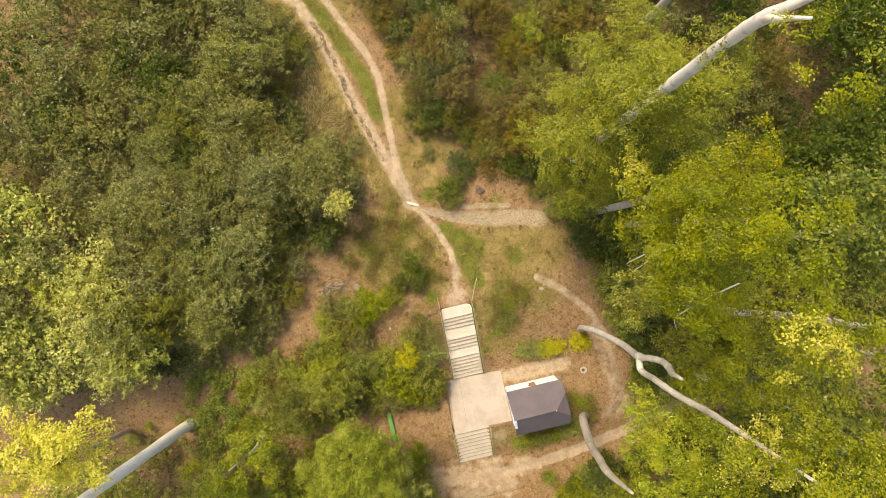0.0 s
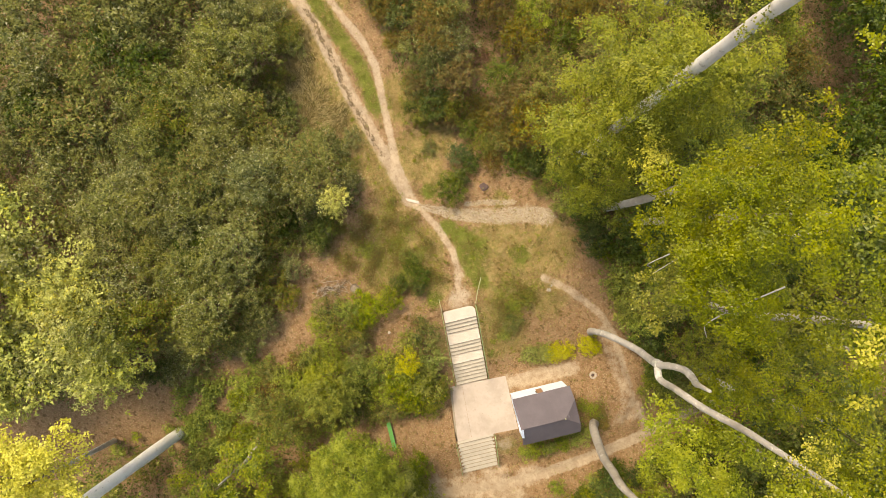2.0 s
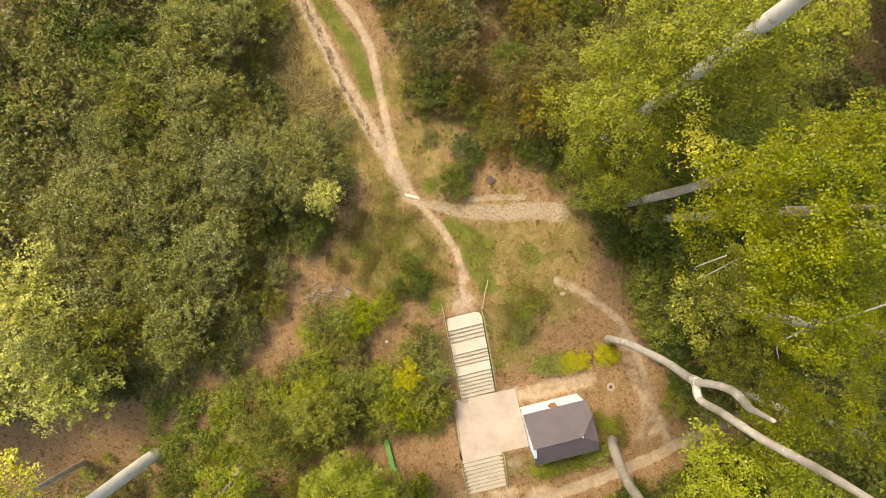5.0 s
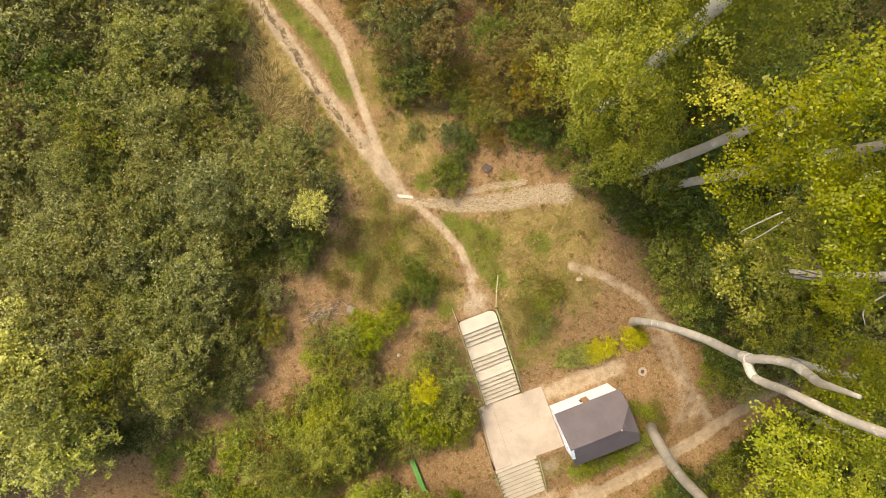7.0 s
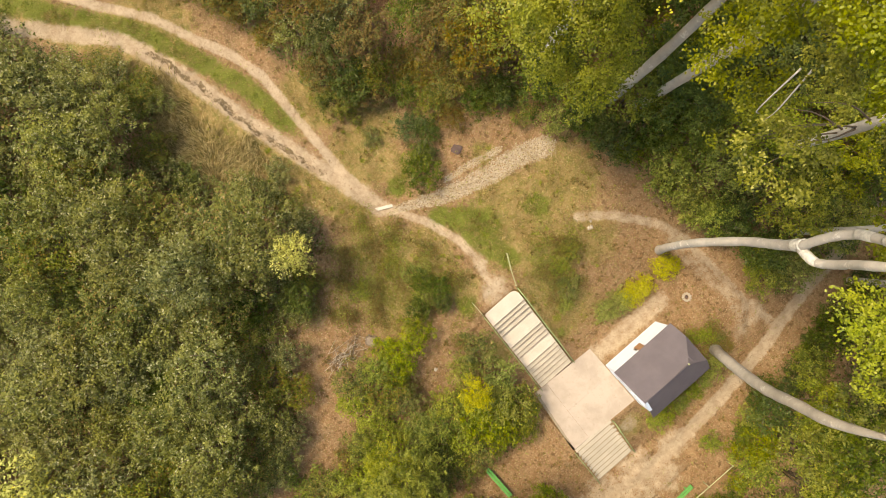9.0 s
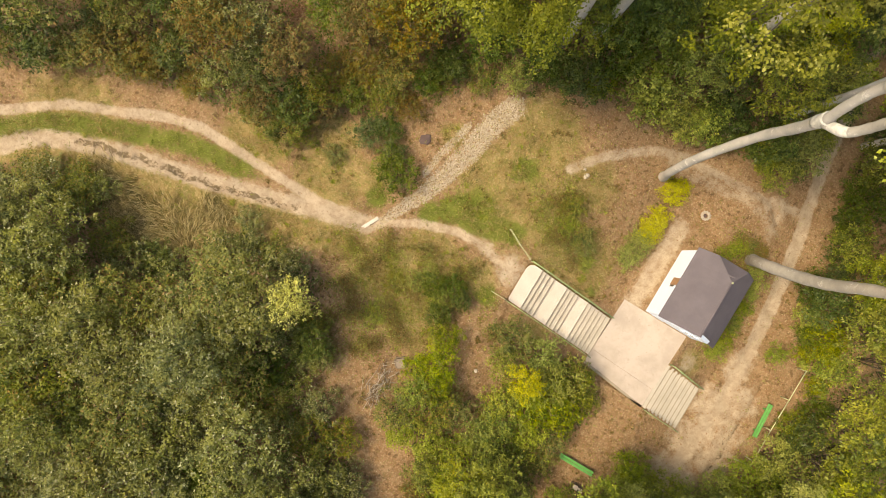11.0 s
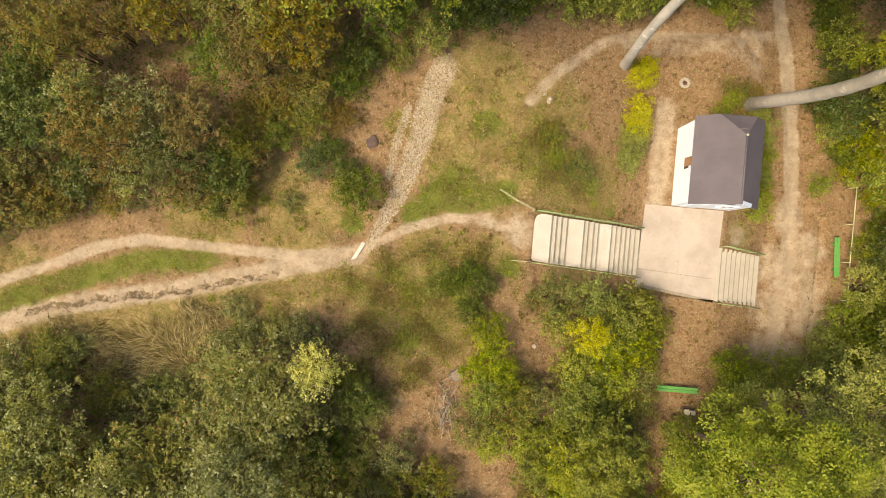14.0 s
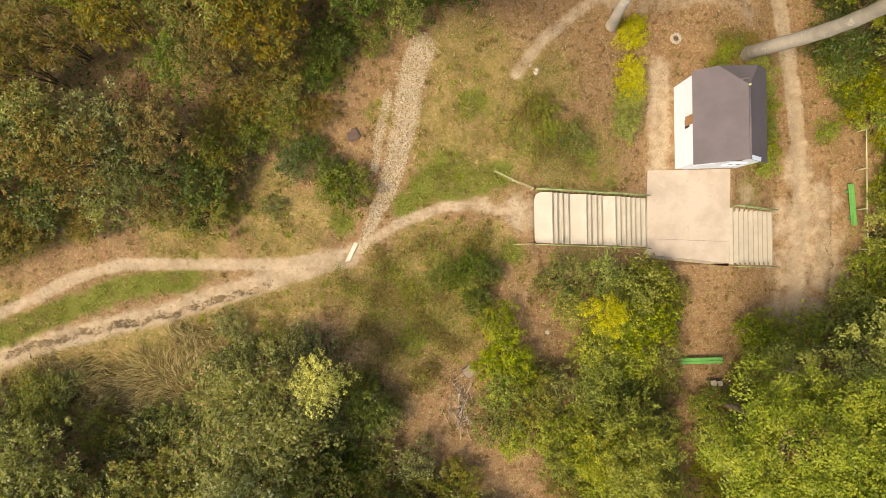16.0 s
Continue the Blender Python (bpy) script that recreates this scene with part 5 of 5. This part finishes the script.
x, y, r = scatter(80000, 1, dry_share, (-40, 9), (-15, 12))
blades("dry_grass", x, y, r, 5, 0.3, STRAW, "short dry straw-coloured grass of the clearing", wide=0.015)
x, y, r = scatter(70000, 2, lambda a, b: np.where(clear_of_stairs(a, b), np.clip(cover(a, b)[2] + 0.12 * cover(a, b)[3] - 0.9 * cover(a, b)[0], 0.015, 1) * 0.9, 0))
blades("green_grass", x, y, r, 6, 0.22, BLADE, "short green grass beside the paths")
x, y, r = scatter(60000, 3, lambda a, b: np.clip(1.4 - line_distance(a, b, [(-31.6, -9.2), (-29.5, -9.4), (-27.5, -9.8), (-25.2, -9.2), (-24.4, -7.8)]) / 1.35, 0, 1), (-38, -23), (-13, -5))
x, y = x[:800], y[:800]
def sheaves(name, x, y, r, per, tall, mat, label, wide):
    """Long straw lying over in combed, bent tufts."""
    n = len(x) * per
    a = np.repeat(2.4 + 1.1 * np.sin(0.7 * x + 1.1 * y) + 0.5 * r.normal(size=len(x)), per) + r.normal(size=n) * 0.3
    px, py = np.repeat(x, per) + r.normal(size=n) * 0.12, np.repeat(y, per) + r.normal(size=n) * 0.12
    h = tall * r.uniform(0.5, 1.2, n)
    flat = np.stack([np.cos(a), np.sin(a), np.zeros(n)], 1)
    side = np.stack([-np.sin(a), np.cos(a), r.normal(size=n) * 0.4], 1) * wide
    base = np.stack([px, py, ground_z(px, py) - 0.02], 1)
    mid = base + flat * (0.4 * h)[:, None] + np.array([0, 0, 1.0]) * (0.42 * h)[:, None]
    tip = base + flat * h[:, None] + np.array([0, 0, 1.0]) * (r.uniform(0.1, 0.42, n) * h)[:, None] + side * (r.normal(size=n) * 3)[:, None]
    verts = np.stack([base - side * 0.6, base + side * 0.6, mid + side, mid - side, tip, mid + side], 1).reshape(-1, 3)
    k = 6 * np.arange(n)[:, None]
    loops = np.concatenate([k, k + 1, k + 2, k, k + 2, k + 3, k + 3, k + 2, k + 4], 1).ravel()
    tagged(new(name, quick_mesh(name, verts, loops, 3, mat)), label, "grass", kind="stuff")


LONGSTRAW = leaf_material("straw_long", ((0.27, 0.185, 0.075), (0.60, 0.46, 0.24), (0.40, 0.31, 0.13)), (0.16, 0.13, 0.045), 0.2, 0.7, 0.3, 3.0)
sheaves("tall_straw", x, y, r, 4, 0.95, LONGSTRAW, "tall flattened straw along the edge of the thicket", 0.017)

def tussocks(name, count, seed, weight, tall, mat, label, x=(-40, 9), y=(-13, 12)):
    """Low tufts, each a spreading whorl of blades."""
    a, b, r = scatter(count, seed, weight, x, y)
    per, m = 22, len(a)
    size = r.uniform(0.5, 1.25, (m, 1))
    turn = r.uniform(0, 6.28, (m, per))
    out = np.stack([np.cos(turn), np.sin(turn), np.zeros((m, per))], -1)
    h = tall * size * r.uniform(0.6, 1.2, (m, per))
    base = np.stack([a, b, ground_z(a, b) - 0.02], 1)[:, None] + out * (0.05 * size * r.uniform(0, 1, (m, per)))[..., None]
    tip = base + out * (h * r.uniform(0.35, 1.0, (m, per)))[..., None] + np.array([0, 0, 1.0]) * (h * r.uniform(0.35, 0.9, (m, per)))[..., None]
    side = np.stack([-out[..., 1], out[..., 0], r.normal(size=(m, per)) * 0.3], -1) * 0.02
    verts = np.stack([base - side, base + side, tip], 2).reshape(-1, 3)
    tagged(new(name, quick_mesh(name, verts, np.arange(len(verts)), 3, mat)), label, "grass", kind="stuff")


tussocks("dry_tussocks", 9000, 51, lambda a, b: 0.3 * dry_share(a, b) * clumpy(a + 5, b), 0.26, STRAW, "bleached tussocks of dry grass")
tussocks("green_tussocks", 12000, 52, lambda a, b: 0.55 * dry_share(a, b) * clumpy(1.3 * a, 1.3 * b + 4) ** 2, 0.24, BLADE, "green tussocks in the dry grass")
tussocks("brown_tussocks", 9000, 53, lambda a, b: np.where(clear_of_stairs(a, b), np.clip(0.5 - cover(a, b)[0] - cover(a, b)[1], 0, 1), 0) * clumpy(1.1 * a + 2, 1.1 * b - 3) ** 2, 0.2, LEAF["rust"], "withered brown tufts in the leaf litter", (-24, 12), (-14, 13))
FALLEN = leaf_material("fallen_leaf", ((0.30, 0.15, 0.06), (0.46, 0.27, 0.13), (0.38, 0.22, 0.12)), (0.55, 0.42, 0.25), 0.15, 0.8, 0.05)
x, y, r = scatter(70000, 4, lambda a, b: np.where(clear_of_stairs(a, b), np.clip(1.0 - cover(a, b)[0] - 0.6 * cover(a, b)[3] - cover(a, b)[2], 0.04, 1), 0.0), (-22, 17), (-24, 15))
pos = np.stack([x, y, ground_z(x, y) + 0.02], 1)
tagged(new("fallen_leaves", leaves_mesh("fallen_leaves", pos, np.array([0, 0, 1.0]) + r.normal(size=pos.shape) * 0.4, r.uniform(0.05, 0.11, len(x)), FALLEN, r, 0.7)), "brown fallen leaves strewn over the ground", "leaf litter", kind="stuff")

WEEDY = [(-12.5, -5.5, 2.6), (-13.2, -8, 1.8), (-10.5, -3.4, 1.6), (-14.5, -4, 1.4), (-15.2, -5.6, 1.2), (-6.5, -3.9, 1.0), (-6.8, 4.2, 1.6), (-5, 3, 1.4), (5, 8.3, 1.2), (-7, -9.3, 1.0), (-12.0, -3.2, 1.2), (-16.5, -4.4, 1.0), (-15.2, -8.6, 1.2), (-14.2, -10.2, 1.0), (-16.2, -7.0, 0.8)]
for seed, shift, kind, label in ((5, 0.0, "olive", "low olive-green weeds and seedlings"), (15, 2.3, "green", "low dark green weeds"), (25, 4.1, "rust", "withered red-brown weeds among the litter"), (45, 1.2, "lime", "low bright green weeds and seedlings")):
    x, y, r = scatter(620000, seed, lambda a, b: np.where(clear_of_stairs(a, b), blobs(a, b, WEEDY) * clumpy(a + shift, b - shift) ** 2 * (1.0 if shift > 4 else 0.2) + 0.002, 0.0), (-18, 9), (-13, 10))
    pos = np.stack([x, y, ground_z(x, y)], 1) + np.abs(r.normal(size=(len(x), 3))) * (0.0, 0.0, 0.28)
    tagged(new("weeds", leaves_mesh("weeds", pos, np.array([0, 0, 1.0]) + r.normal(size=pos.shape) * 0.6, r.uniform(0.05, 0.11, len(x)), LEAF[kind], r)), label, "weeds", kind="stuff")
x, y, r = scatter(100000, 35, lambda a, b: blobs(a, b, [(-3.5, -23.5, 2.4), (-1.0, -25, 2.6), (0.5, -22, 1.6), (-6.5, -18.5, 0.9)]) * clumpy(a, b), (-9, 4), (-30, -16))
pos = np.stack([x, y, ground_z(x, y)], 1) + np.abs(r.normal(size=(len(x), 3))) * (0.0, 0.0, 0.5)
tagged(new("weeds", leaves_mesh("weeds", pos, np.array([0, 0, 1.0]) + r.normal(size=pos.shape) * 0.6, r.uniform(0.12, 0.24, len(x)), LEAF["green"], r)), "knee-high green weeds beside the southern path", "weeds", kind="stuff")

# stones of the gravelled path
x, y, r = scatter(60000, 6, lambda a, b: np.clip(1.2 * cover(a, b)[1] - 0.3, 0, 1) * (0.25 + 0.5 * clumpy(1.7 * a, 1.7 * b)), (-17, -11.5), (-3, 9.5))
ico = np.array([(1, 0, 0), (-1, 0, 0), (0, 1, 0), (0, -1, 0), (0, 0, 1)], float)
faces = np.array([(0, 2, 4), (2, 1, 4), (1, 3, 4), (3, 0, 4)])
n = len(x)
size = r.uniform(0.022, 0.065, n)
spin = r.uniform(0, 6.28, n)
c, s = np.cos(spin)[:, None], np.sin(spin)[:, None]
shape = ico[None] * (1 + 0.35 * r.normal(size=(n, 5, 1)))
verts = np.stack([shape[..., 0] * c - shape[..., 1] * s, shape[..., 0] * s + shape[..., 1] * c, shape[..., 2] * 0.7], -1) * size[:, None, None] + np.stack([x, y, ground_z(x, y)], 1)[:, None]
loops = (faces[None] + 5 * np.arange(n)[:, None, None]).ravel()
PEBBLE = leaf_material("pebble", ((0.37, 0.29, 0.19), (0.58, 0.49, 0.35), (0.48, 0.40, 0.27)), (0.24, 0.18, 0.1), 0.2, 0.9, 0.0)
tagged(new("gravel", quick_mesh("gravel", verts.reshape(-1, 3), loops, 3, PEBBLE)), "coarse pale broken stones covering a path", "gravel", kind="stuff")

# low undergrowth added to the thicket floor, its dark colour standing in for shade
x, y, r = scatter(135000, 8, lambda a, b: np.array([any(inside(p, q, o) for o in (SW, NW, NORTH, EAST, MID, SOUTH, WOODS)) for p, q in zip(a, b)], float), (-46, 22), (-40, 46))
pos = np.stack([x, y, ground_z(x, y)], 1) + np.abs(r.normal(size=(len(x), 3))) * (0.0, 0.0, 0.55)
tagged(new("undergrowth", leaves_mesh("undergrowth", pos, np.array([0, 0, 1.0]) + r.normal(size=pos.shape) * 0.5, r.uniform(0.12, 0.24, len(x)), LEAF["dark"], r)), "low undergrowth on the thicket floor, coloured dark for the shade in its gaps", "undergrowth", kind="stuff")
x, y, r = scatter(9000, 61, lambda a, b: blobs(a, b, [(-26.4, 5.5, 1.1)]) * (0.3 + 0.7 * clumpy(2 * a, 2 * b)), (-29, -24), (3, 8))
pos = np.stack([x, y, ground_z(x, y)], 1) + np.abs(r.normal(size=(len(x), 3))) * (0.0, 0.0, 0.3)
BRACKEN = leaf_material("dead_bracken", ((0.13, 0.06, 0.03), (0.27, 0.135, 0.08), (0.20, 0.10, 0.06)), (0.35, 0.25, 0.15), 0.15, 0.7, 0.1)
tagged(new("bracken", leaves_mesh("bracken", pos, np.array([0, 0, 1.0]) + r.normal(size=pos.shape) * 0.6, r.uniform(0.08, 0.16, len(x)), BRACKEN, r, 0.35)), "withered red-brown bracken in a gap of the thicket", "bracken", kind="stuff")
